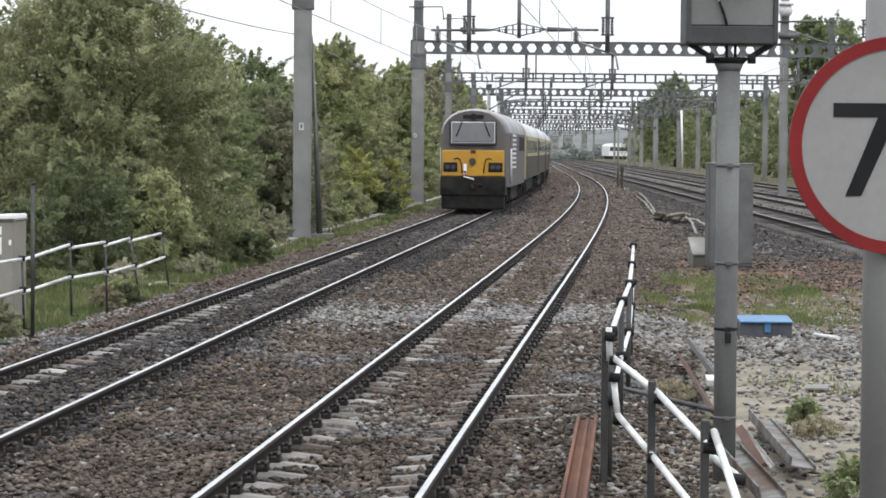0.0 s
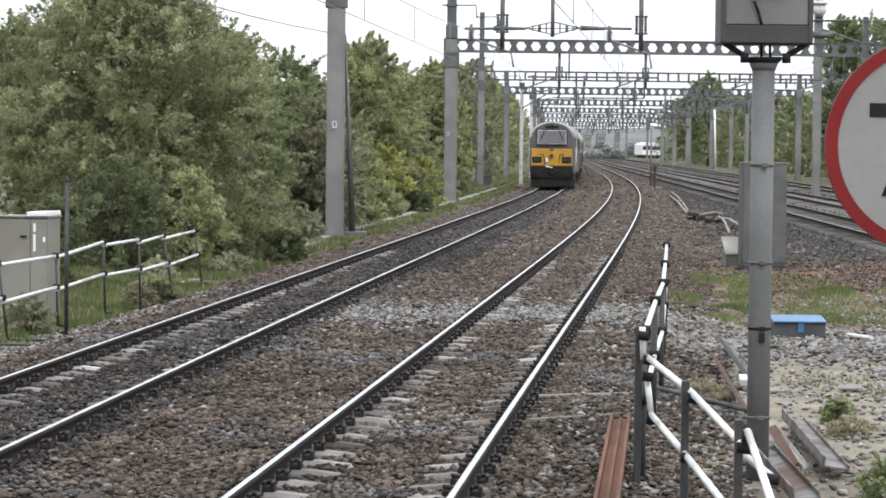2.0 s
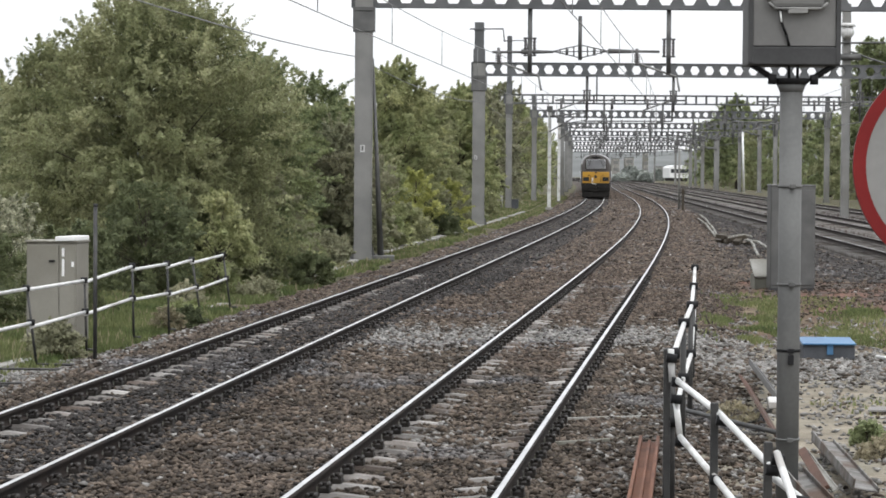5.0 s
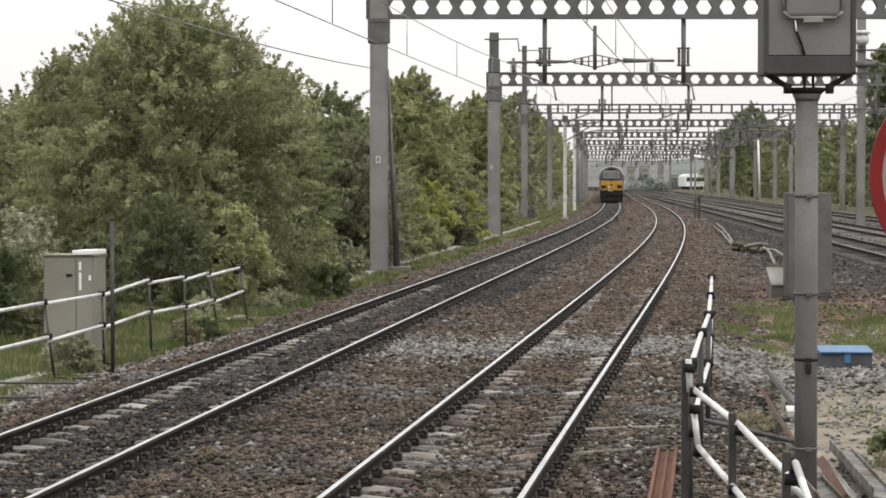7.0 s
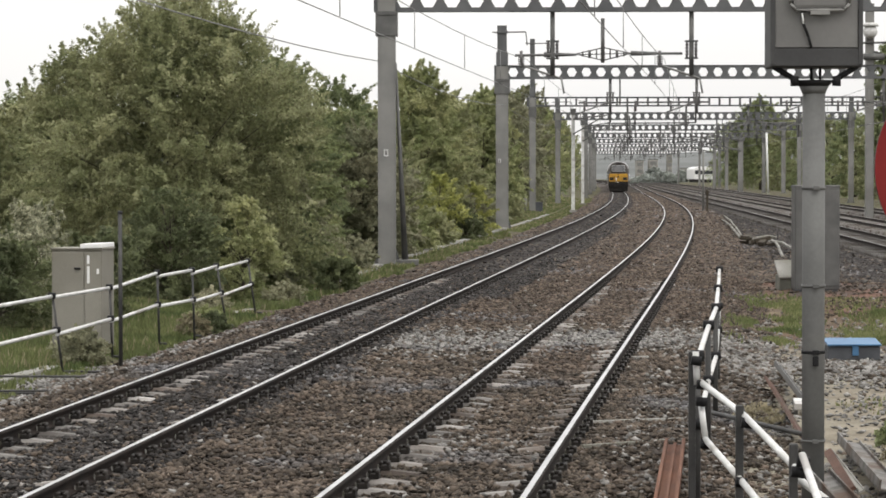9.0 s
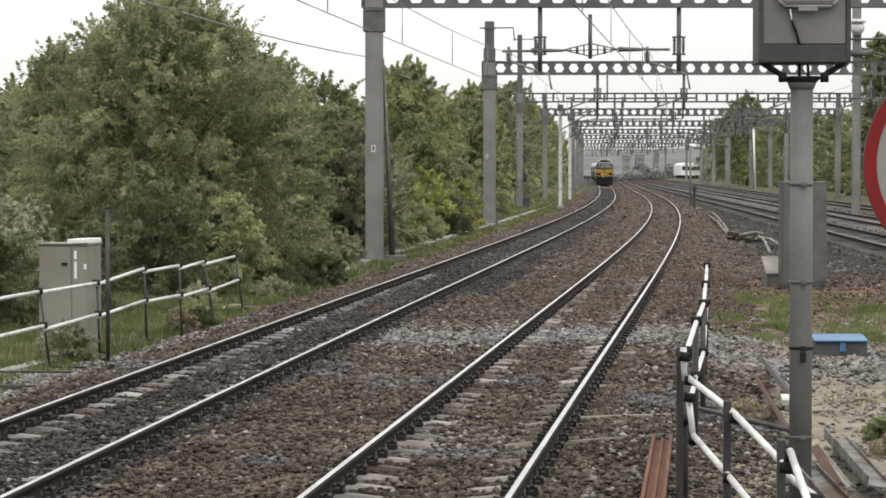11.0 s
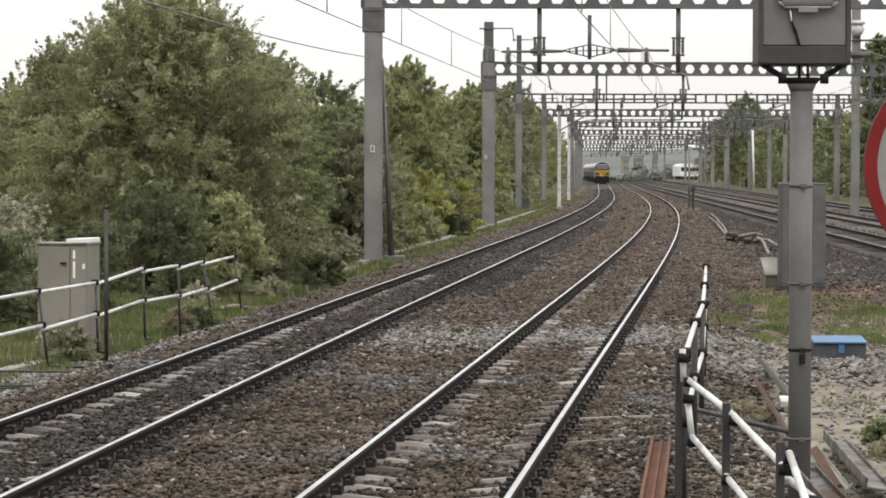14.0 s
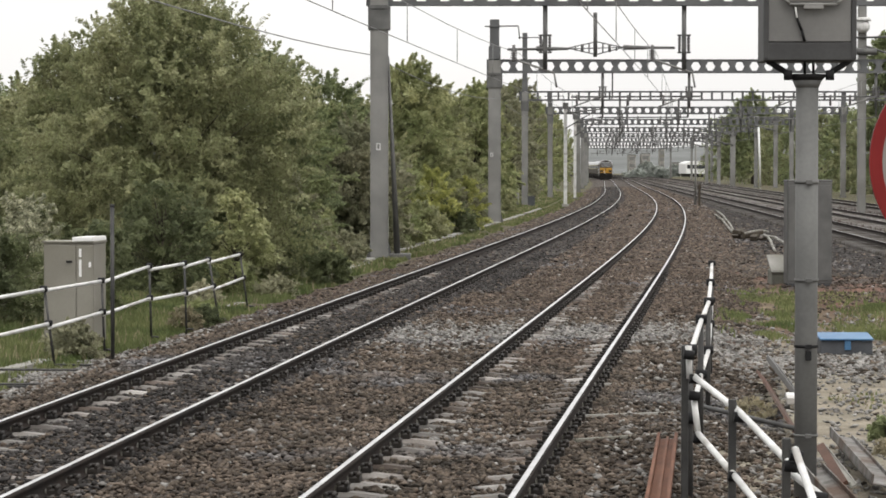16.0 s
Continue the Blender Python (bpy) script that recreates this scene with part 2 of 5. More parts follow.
def part(name, bm, material, parent, label=""):
    ob = mesh_ob(name, bm, material)
    ob.parent = parent
    return tagged(ob, label)


def thing(name, m, label, category, group="", kind=""):
    ob = new(name)
    ob.matrix_basis = m
    ob.empty_display_size = 0.2
    return tagged(ob, label, category, group, kind)


def box(bm, x0, x1, y0, y1, z0, z1, bevel=0.0, m=None, mat=0):
    r = bmesh.ops.create_cube(bm, size=1.0)
    vs = r["verts"]
    bmesh.ops.scale(bm, verts=vs, vec=(x1 - x0, y1 - y0, z1 - z0))
    bmesh.ops.translate(bm, verts=vs, vec=((x0 + x1) / 2, (y0 + y1) / 2, (z0 + z1) / 2))
    fs = {f for v in vs for f in v.link_faces}
    for f in fs:
        f.material_index = mat
    if bevel:
        es = list({e for v in vs for e in v.link_edges})
        r = bmesh.ops.bevel(bm, geom=es, offset=bevel, segments=2, affect="EDGES", profile=0.6)
        for f in r["faces"]:
            f.material_index = mat
        vs = list({v for f in r["faces"] for v in f.verts} | {v for v in vs if v.is_valid})
    if m is not None:
        bmesh.ops.transform(bm, matrix=m, verts=vs)
    return vs


def tube(bm, a, b, r0, r1=None, seg=10, mat=0):
    a, b = Vector(a), Vector(b)
    d = b - a
    turn = d.to_track_quat("Z", "Y").to_matrix().to_4x4()
    m = Matrix.Translation((a + b) / 2) @ turn
    r = bmesh.ops.create_cone(bm, cap_ends=True, segments=seg, radius1=r0, radius2=r0 if r1 is None else r1, depth=d.length, matrix=m)
    for f in {f for v in r["verts"] for f in v.link_faces}:
        f.material_index = mat
        f.smooth = len(f.verts) == 4
    return r["verts"]


def bulk(name, verts, faces, mats, index=None, smooth=False):
    """One mesh object from numpy vertices and equal-sized faces."""
    me = bpy.data.meshes.new(name)
    k = faces.shape[1]
    me.vertices.add(len(verts))
    me.vertices.foreach_set("co", verts.astype(np.float32).ravel())
    me.loops.add(faces.size)
    me.loops.foreach_set("vertex_index", faces.astype(np.int32).ravel())
    me.polygons.add(len(faces))
    me.polygons.foreach_set("loop_start", np.arange(0, faces.size, k, dtype=np.int32))
    if index is not None:
        me.polygons.foreach_set("material_index", index.astype(np.int32))
    for m in mats if isinstance(mats, (list, tuple)) else [mats]:
        me.materials.append(m)
    me.update(calc_edges=True)
    if smooth:
        me.shade_smooth()
    return new(name, me)


# ---- the lines of the tracks in plan: x as a function of y ----
CURVE_A = (-2.2754, 10.6178, 1.7709, -1.9784, 0.5125, -0.0424)
CURVE_B = (-5.6973, 9.0217, 2.3808, -1.8197, 0.4178, -0.0323)
Y_END = 430.0


def poly(c, y):
    s = y / 100
    return sum(k * s ** i for i, k in enumerate(c))


def line_b(y):
    if y <= Y_END:
        return poly(CURVE_B, y)
    g = (poly(CURVE_B, Y_END) - poly(CURVE_B, Y_END - 2)) / 2
    d = y - Y_END
    return poly(CURVE_B, Y_END) + g * d - 0.00007 * d * d


def line_a(y):
    if y <= 330:
        return poly(CURVE_A, y)
    return line_b(y) + poly(CURVE_A, 330) - poly(CURVE_B, 330)


def line_c(y):
    return 16.1 + 0.055 * (y - 105) if y < 400 else line_a(y) + 16.1 + 0.055 * 295 - line_a(400)


def line_d(y):
    return line_c(y) + 3.6


def line_e(y):
    return line_c(y) + 8.0


def heading(line, y):
    return math.atan2(line(y + 0.5) - line(y - 0.5), 1.0)


RAIL = 0.17


# ---- ground ----
def ground_height(x, y):
    """Ballast shoulders fall to the verge; the verge rises a little to the woods."""
    b = x - line_b(min(y, 700))
    a = x - line_a(min(y, 700))
    h = -0.04
    if b > -2.6 and a < 2.6:
        h += 0.04 * min(1.0, (b + 2.6) / 0.7, (2.6 - a) / 0.7)
    if b < -1.9:
        h -= min((-1.9 - b) * 0.35, 0.28)
    if b < -4.5:
        h += min((-4.5 - b) * 0.07, 0.9)
    if a > 1.9:
        h -= min((a - 1.9) * 0.15, 0.12)
    if a > 2.4 and 36 < y < 66 and x > 3.5:
        # low uneven bank of spoil behind the grey stones
        lift = min(1.0, (y - 36) / 8, (66 - y) / 8, (a - 2.4) / 1.5, (x - 3.5) / 1.0)
        h += lift * (0.16 * noise.noise((x * 0.28, y * 0.42, 7)) + 0.09 * noise.noise((x * 1.1, y * 0.9, 8)) + 0.06)
    return h + 0.022 * noise.noise((x * 0.7, y * 0.7, 0)) + 0.008 * noise.noise((x * 3, y * 3, 5))


def build_ground():
    ys = np.concatenate([np.arange(-30, 10, 4), np.arange(10, 60, 0.5), np.arange(60, 140, 1.5), np.arange(140, 400, 6), np.arange(400, 900, 40), [1200, 2000, 4000]])
    us = np.concatenate([[-3000, -1200, -500, -220, -120, -70], np.arange(-45, -12, 3), np.arange(-12, 14, 0.4), np.arange(14, 50, 3), [60, 90, 150, 300, 700, 1500, 3000]])
    verts, index = [], []
    for y in ys:
        for u in us:
            x = u + line_b(min(y, 700)) + 2
            verts.append((x, y, ground_height(x, y)))
    n = len(us)
    faces = np.array([(j * n + i, j * n + i + 1, (j + 1) * n + i + 1, (j + 1) * n + i) for j in range(len(ys) - 1) for i in range(n - 1)])
    verts = np.array(verts)
    mid = verts[faces].mean(axis=1)
    for x, y, z in mid:
        b, a, c = x - line_b(min(y, 700)), x - line_a(min(y, 700)), x - line_c(y)
        wob = 0.5 * noise.noise((x * 0.4, y * 0.25, 3))
        if b < -2.7 + wob:
            index.append(1)
        elif a > 2.4 + wob and y < 66 + 6 * wob and x > 2.6 + wob:
            index.append(2 if y < 39 + 4 * wob else 4 if x > 7.4 + wob and y > 46 + 3 * wob else 3)
        elif c > 11.5 + wob:
            index.append(1)
        else:
            index.append(0)
    ob = bulk("ground", verts, faces, [M_BALLAST, M_VERGE, M_EARTH, M_MOSS, M_REDSOIL], np.array(index), smooth=True)
    tagged(ob, "stony railway ground with brown ballast and green verges", "ground", kind="structure")


build_ground()


# ---- railway tracks ----
RAIL_PROFILE = [(-0.07, -0.14), (0.07, -0.14), (0.07, -0.125), (0.012, -0.105), (0.012, -0.045), (0.036, -0.035), (0.036, -0.009), (0.023, 0.0), (-0.023, 0.0), (-0.036, -0.009), (-0.036, -0.035), (-0.012, -0.045), (-0.012, -0.105), (-0.07, -0.125)]


def rail_mesh(line, offset, y0, y1, head):
    ys = [y0]
    while ys[-1] < y1:
        ys.append(ys[-1] + (1.0 if ys[-1] < 120 else 4.0))
    k = len(RAIL_PROFILE)
    verts, faces, index = [], [], []
    for y in ys:
        h = heading(line, y)
        cx, cy = line(y) + offset * math.cos(h), y - offset * math.sin(h)
        for px, pz in RAIL_PROFILE:
            verts.append((cx + px * math.cos(h), cy - px * math.sin(h), RAIL + pz))
    for j in range(len(ys) - 1):
        for i in range(k):
            a, b = j * k + i, j * k + (i + 1) % k
            faces.append((a, b, b + k, a + k))
            index.append(1 if i == 7 else 0)
    return bulk("rail", np.array(verts), np.array(faces), [M_RUST, head], np.array(index))


def sleeper_mesh():
    """A concrete sleeper: raised under the rails, dipped in the middle and at the ends."""
    bm = bmesh.new()
    rings = []
    for x, z in ((-1.25, -0.1), (-1.02, -0.07), (-0.93, -0.005), (-0.58, 0.0), (-0.28, -0.03), (0.28, -0.03), (0.58, 0.0), (0.93, -0.005), (1.02, -0.07), (1.25, -0.1)):
        rings.append([bm.verts.new(v) for v in ((x, -0.13, -0.2), (x, -0.09, z - 0.03), (x, -0.06, z), (x, 0.06, z), (x, 0.09, z - 0.03), (x, 0.13, -0.2))])
    for a, b in zip(rings, rings[1:]):
        for k in range(5):
            bm.faces.new((a[k], b[k], b[k + 1], a[k + 1]))
    bm.faces.new(rings[0])
    bm.faces.new(rings[-1][::-1])
    bmesh.ops.recalc_face_normals(bm, faces=bm.faces)
    me = bpy.data.meshes.new("sleeper")
    bm.to_mesh(me)
    bm.free()
    me.materials.append(M_CONCRETE)
    return me


def clip_mesh():
    bm = bmesh.new()
    box(bm, -0.045, 0.045, -0.06, 0.06, 0.0, 0.045, 0.01)
    tube(bm, (-0.035, -0.055, 0.06), (-0.035, 0.055, 0.06), 0.016, seg=6)
    tube(bm, (0.03, -0.065, 0.055), (0.03, 0.03, 0.07), 0.016, seg=6)
    tube(bm, (-0.035, 0.05, 0.06), (0.03, 0.03, 0.07), 0.016, seg=6)
    box(bm, -0.06, -0.03, -0.045, 0.045, 0.0, 0.05, mat=1)
    me = bpy.data.meshes.new("clip")
    bm.to_mesh(me)
    bm.free()
    me.materials.append(M_CLIP)
    me.materials.append(M_TROUGH)
    return me


SLEEPER, CLIP = sleeper_mesh(), clip_mesh()


SLEEPERS = {}


def build_track(name, line, y0, y1, near, label):
    root = thing(name, Matrix(), label, "railway track", "railway tracks", "structure")
    for s in (-0.7525, 0.7525):
        rail_mesh(line, s, y0, y1, M_STEEL if near > 60.5 or y0 < 20 else M_DULL).parent = root
    rng = random.Random(name)
    y, far = y0, []
    SLEEPERS[name] = []
    while y < min(y1, 420):
        h = heading(line, y)
        m = pose(line(y), y, 0.044 + rng.uniform(-0.01, 0.004), 0, 0, -math.degrees(h) + rng.uniform(-0.8, 0.8))
        if y < near:
            ob = new("sleeper", SLEEPER)
            ob.parent, ob.matrix_basis = root, m
            for s in (-0.7525, 0.7525):
                for e in (-0.1, 0.1):
                    c = new("clip", CLIP)
                    c.parent, c.matrix_basis = root, m @ pose(s + e, 0, 0.0, 0, 0, 0 if e > 0 else 180)
            SLEEPERS[name].append(y)
        else:
            far.append(pose(0, 0, -0.085) @ m)
        y += 0.65 * math.cos(h)
    if far:
        cube = np.array([(sx * 1.25, sy * 0.135, z, 1) for z in (-0.18, 0) for sy in (-1, 1) for sx in (-1, 1)])
        quad = np.array([(0, 2, 3, 1), (4, 5, 7, 6), (0, 1, 5, 4), (1, 3, 7, 5), (3, 2, 6, 7), (2, 0, 4, 6)])
        verts = np.concatenate([(cube @ np.array(m).T)[:, :3] for m in far])
        faces = np.concatenate([quad + 8 * i for i in range(len(far))])
        ob = bulk("sleepers_beyond", verts, faces, M_CONCRETE)
        ob.parent = root
        tagged(ob, kind="stuff")
    return root


build_track("railway_track_1", line_b, 12, 900, 62, "curving railway track with bright rails on concrete sleepers")
build_track("railway_track_2", line_a, 12, 900, 60, "curving railway track with bright worn rails on concrete sleepers")
build_track("railway_track_3", line_c, 60, 900, 60, "railway track with dark rails beyond the ballast")
build_track("railway_track_4", line_d, 60, 900, 60, "railway track with dark rails beyond the ballast")
build_track("railway_track_5", line_e, 60, 900, 60, "railway track with dark rails beside the trees")


# ---- electrification portals ----
def holed_beam(x0, x1, z0, z1, kind):
    """A box beam along x: two webs pierced by holes, with flanges."""
    bm = bmesh.new()
    pitch = 0.74
    n = max(1, round((x1 - x0 - 1.2) / pitch))
    step = (x1 - x0 - 1.2) / n
    zc, hh = (z0 + z1) / 2, (z1 - z0) / 2
    seg = {"round": 12, "hex": 24}.get(kind, 4)
    for yy in (-0.16, 0.16):
        for i in range(n):
            cx = x0 + 0.6 + (i + 0.5) * step
            hw = step / 2
            for q in range(4):
                # one quarter of the cell: the side between two corners and its share of the hole's rim
                a0 = -math.pi / 4 + q * math.pi / 2
                ring = []
                for k in range(seg // 4 + 1):
                    a = a0 + k * (math.pi / 2) / (seg // 4)
                    if kind == "hex":
                        r = 0.26 * math.cos(math.pi / 6) / math.cos(a % (math.pi / 3) - math.pi / 6)
                        ring.append((cx + r * math.cos(a), zc + r * math.sin(a)))
                    elif kind == "round":
                        ring.append((cx + 0.235 * math.cos(a), zc + 0.235 * math.sin(a)))
                    else:
                        ring.append((cx + (hw - 0.06) * (1 if math.cos(a) > 0 else -1), zc + 0.24 * (1 if math.sin(a) > 0 else -1)))
                corner = [(cx + hw * (1 if math.cos(a) > 0 else -1), zc + hh * (1 if math.sin(a) > 0 else -1)) for a in (a0, a0 + math.pi / 2)]
                pts = [corner[0]] + [corner[1]] + ring[::-1]
                vs = [bm.verts.new((px, yy, pz)) for px, pz in pts]
                bm.faces.new(vs)
                for k in range(len(ring) - 1):
                    t = 0.03 * (1 if yy < 0 else -1)
                    bm.faces.new([bm.verts.new(v) for v in ((ring[k][0], yy, ring[k][1]), (ring[k + 1][0], yy, ring[k + 1][1]), (ring[k + 1][0], yy + t, ring[k + 1][1]), (ring[k][0], yy + t, ring[k][1]))])
        box(bm, x0, x0 + 0.6, yy - 0.004, yy + 0.004, z0, z1)
        box(bm, x1 - 0.6, x1, yy - 0.004, yy + 0.004, z0, z1)
    box(bm, x0, x1, -0.2, 0.2, z1, z1 + 0.03)
    box(bm, x0, x1, -0.2, 0.2, z0 - 0.03, z0)
    return bm


def column_mesh(w, top, base=0.0, cap=0.0):
    bm = bmesh.new()
    box(bm, -w / 2, w / 2, -w / 2, w / 2, base, top, 0.012)
    for s in (-1, 1):
        box(bm, s * w / 2 - 0.015, s * w / 2 + 0.015, -w / 2 - 0.03, w / 2 + 0.03, base, top)
    if cap:
        box(bm, -w / 2 - 0.13, w / 2 + 0.16, -w / 2 - 0.05, w / 2 + 0.05, top - cap, top, 0.01)
    return bm


def portal(y, xl, xr, z0, z1, w, kind="round", drops=(), mast=0.0, foot=-0.3):
    root = thing("portal_gantry", pose(0, y, 0), "grey steel portal gantry carrying the overhead wires", "gantry", "overhead line portals")
    for x, tall in ((xl, mast), (xr, mast)):
        c = part("column", column_mesh(w, z1 - 0.02, foot, 0), M_GALV, root)
        c.location = (x, 0, 0)
        if tall:
            bm = column_mesh(w * 0.74, z1 + tall, z1 + 0.03)
            box(bm, -w * 0.5, w * 0.5, -w * 0.5, w * 0.5, z1 + 0.03, z1 + 0.7, 0.02)
            box(bm, -w * 0.46, w * 0.46, -w * 0.46, w * 0.46, z1 + tall - 0.4, z1 + tall - 0.3, 0.01)
            c = part("mast", bm, M_BEAM, root)
            c.location = (x, 0, 0)
            bm = bmesh.new()
            tube(bm, (x - 0.5, -0.2, z1 + tall - 0.35), (x + 1.2, -0.2, z1 + tall - 0.33), 0.035, seg=6)
            tube(bm, (x + 1.2, -0.2, z1 + tall - 0.33), (x + 1.28, -0.2, z1 + tall - 1.0), 0.03, seg=6)
            part("top_arm", bm, M_GALVD, root)
        bm = bmesh.new()
        box(bm, -w * 0.85, w * 0.85, -w * 0.8, w * 0.8, foot - 0.2, foot + 0.06, 0.02)
        for s in (-1, 1):
            for f in (-1, 1):
                vs = [bm.verts.new(v) for v in ((s * w / 2, f * 0.1, foot + 0.6), (s * w / 2, f * 0.1, foot + 0.05), (s * w * 0.8, f * 0.1, foot + 0.05))]
                bm.faces.new(vs)
        b = part("base_plate", bm, M_GALVD, root)
        b.location = (x, 0, 0)
        bm = bmesh.new()
        box(bm, -w * 0.66, w * 0.66, -w * 0.6, w * 0.6, z0 - 0.78, z0 - 0.04, 0.015)
        box(bm, -w * 0.5, w * 0.5, -w * 0.66, w * 0.66, z0 - 0.14, z0 - 0.02, 0.01)
        b = part("bracket", bm, M_GALVD, root)
        b.location = (x, 0, 0)
    part("beam", holed_beam(xl - 0.4, xr + 0.4, z0, z1, kind), M_BEAM, root)
    for x, low in drops:
        bm = bmesh.new()
        tube(bm, (x, 0, z0 - 0.03), (x, 0, low), 0.075, seg=10)
        part("drop_tube", bm, M_GALVD, root)
        for s in (-1, 1):
            bm = bmesh.new()
            tube(bm, (x + s * 0.14, 0, low + 0.55), (x + s * 0.14, 0, low + 1.05), 0.035, seg=8)
            for k in range(4):
                tube(bm, (x + s * 0.14, 0, low + 0.62 + 0.1 * k), (x + s * 0.14, 0, low + 0.67 + 0.1 * k), 0.052, seg=8)
            part("insulator", bm, M_INSUL, root)
        bm = bmesh.new()
        box(bm, x - 0.2, x + 0.2, -0.1, 0.1, low + 0.5, low + 0.55)
        box(bm, x - 0.2, x + 0.2, -0.1, 0.1, low + 1.03, low + 1.08)
        box(bm, x - 0.06, x + 0.06, -0.1, 0.1, low + 0.5, low + 1.08, 0.02)
        part("clamp", bm, M_GALVD, root)
    if len(drops) > 3 and y > 100:
        for (xa, la), (xb, lb) in ((drops[0], drops[1]), (drops[2], drops[3])):
            bm = bmesh.new()
            zb = la + 0.55
            tube(bm, (xa - 1.6, 0.12, zb), (xb + 0.7, 0.12, zb + 0.03), 0.045, seg=8)
            part("span_bar", bm, M_GALVD, root)
            for xx in (xa - 1.3, xa + 1.3, xb - 1.3):
                bm = bmesh.new()
                tube(bm, (xx, 0.12, zb + 0.1), (xx, 0.12, zb - 0.45), 0.06, seg=8)
                part("strut", bm, M_INSUL, root)
            bm = bmesh.new()
            tube(bm, (xa + 0.5, 0.05, z0 - 0.03), (xa + 0.5, 0.05, zb - 0.1), 0.04, seg=8)
            part("hanger", bm, M_GALVD, root)
    return root


PORTALS = [(80, 0.52), (131, 0.6), (185, 0.42), (232, 0.42), (290, 0.42), (350, 0.42), (410, 0.42), (480, 0.42), (560, 0.42), (650, 0.42)]
for i, (y, w) in enumerate(PORTALS):
    xl = line_b(y) - (4.25, 4.6, 5.93, 5.6)[i] if i < 4 else line_b(y) - 3.8
    xr = line_e(y) + 5.0
    drops = [(line_b(y) + 0.9, 5.6), (line_a(y) + 0.95, 5.6), (line_c(y) + 0.9, 5.6), (line_d(y) + 0.9, 5.6)]
    portal(y, xl, xr, 7.38 + (0.22 if i == 0 else 0), 8.02 + (0.24 if i == 0 else 0), w, "hex" if i < 2 else "square" if i == 2 else "round", drops, (0, 2.05, 4.2)[i] if i < 3 else 1.3)


# ---- overhead wires ----
def wire_run(line, shift, z, sag, r, label, y0=14, y1=560):
    """One wire hung from portal to portal."""
    stops = [20.0] + [p[0] for p in PORTALS if p[0] <= y1]
    bm = bmesh.new()
    for a, b in zip(stops, stops[1:]):
        last = None
        for k in range(9):
            f = k / 8
            y = a + (b - a) * f
            p = (line(y) + shift, y, z - sag * 4 * f * (1 - f))
            if last:
                tube(bm, last, p, r, seg=5)
            last = p
    return tagged(mesh_ob("overhead_wire", bm, M_WIRE), label, "overhead wire", "overhead wires")


def droppers(line, shift, z0, z1, sag, root):
    """Short hangers that carry the contact wire, five to a span."""
    stops = [20.0] + [p[0] for p in PORTALS if p[0] <= 300]
    for a, b in zip(stops, stops[1:]):
        for k in range(1, 6):
            f = k / 6
            y = a + (b - a) * f
            bm = bmesh.new()
            tube(bm, (line(y) + shift, y, z0), (line(y) + shift, y, z1 - sag * 4 * f * (1 - f)), 0.009, seg=4)
            part("dropper", bm, M_WIRE, root)


for ln in (line_b, line_a, line_c, line_d):
    w = wire_run(ln, 0.1, 5.0, 0.02, 0.009, "thin grey contact wire over the track")
    droppers(ln, 0.1, 5.0, 6.1, 0.36, w)
    wire_run(ln, 0.1, 6.1, 0.36, 0.009, "sagging grey catenary wire over the track")
wire_run(line_b, -4.5, 6.05, 0.36, 0.015, "grey return cable slung along the columns")


def registration(y, x, side, z=6.2):
    """A cantilever arm with its steady arm, hung off a drop tube."""
    root = thing("registration_arm", pose(x, y, 0), "grey tubular registration arm holding the contact wire", "cantilever", "registration arms")
    bm = bmesh.new()
    tube(bm, (0, 0, z), (side * 1.5, 0, z - 0.55), 0.035, seg=8)
    tube(bm, (side * 1.5, 0, z - 0.55), (side * 1.55, 0, z - 0.95), 0.03, seg=8)
    part("arm", bm, M_GALV, root)
    bm = bmesh.new()
    tube(bm, (0, 0, z - 1.05), (side * 1.2, 0, z - 1.25), 0.02, seg=6)
    tube(bm, (0, 0, z - 1.05), (0, 0, z + 0.2), 0.05, seg=8)
    part("steady_arm", bm, M_GALVD, root)
    bm = bmesh.new()
    for k in range(5):
        tube(bm, (side * (0.12 + 0.07 * k), 0, z - 0.05 - 0.026 * k), (side * (0.15 + 0.07 * k), 0, z - 0.061 - 0.026 * k), 0.07, seg=8)
    part("insulator", bm, M_INSUL, root)


for y, _ in PORTALS[1:7]:
    for ln in (line_b, line_a, line_c, line_d):
        registration(y, ln(y) + 0.9, -1)


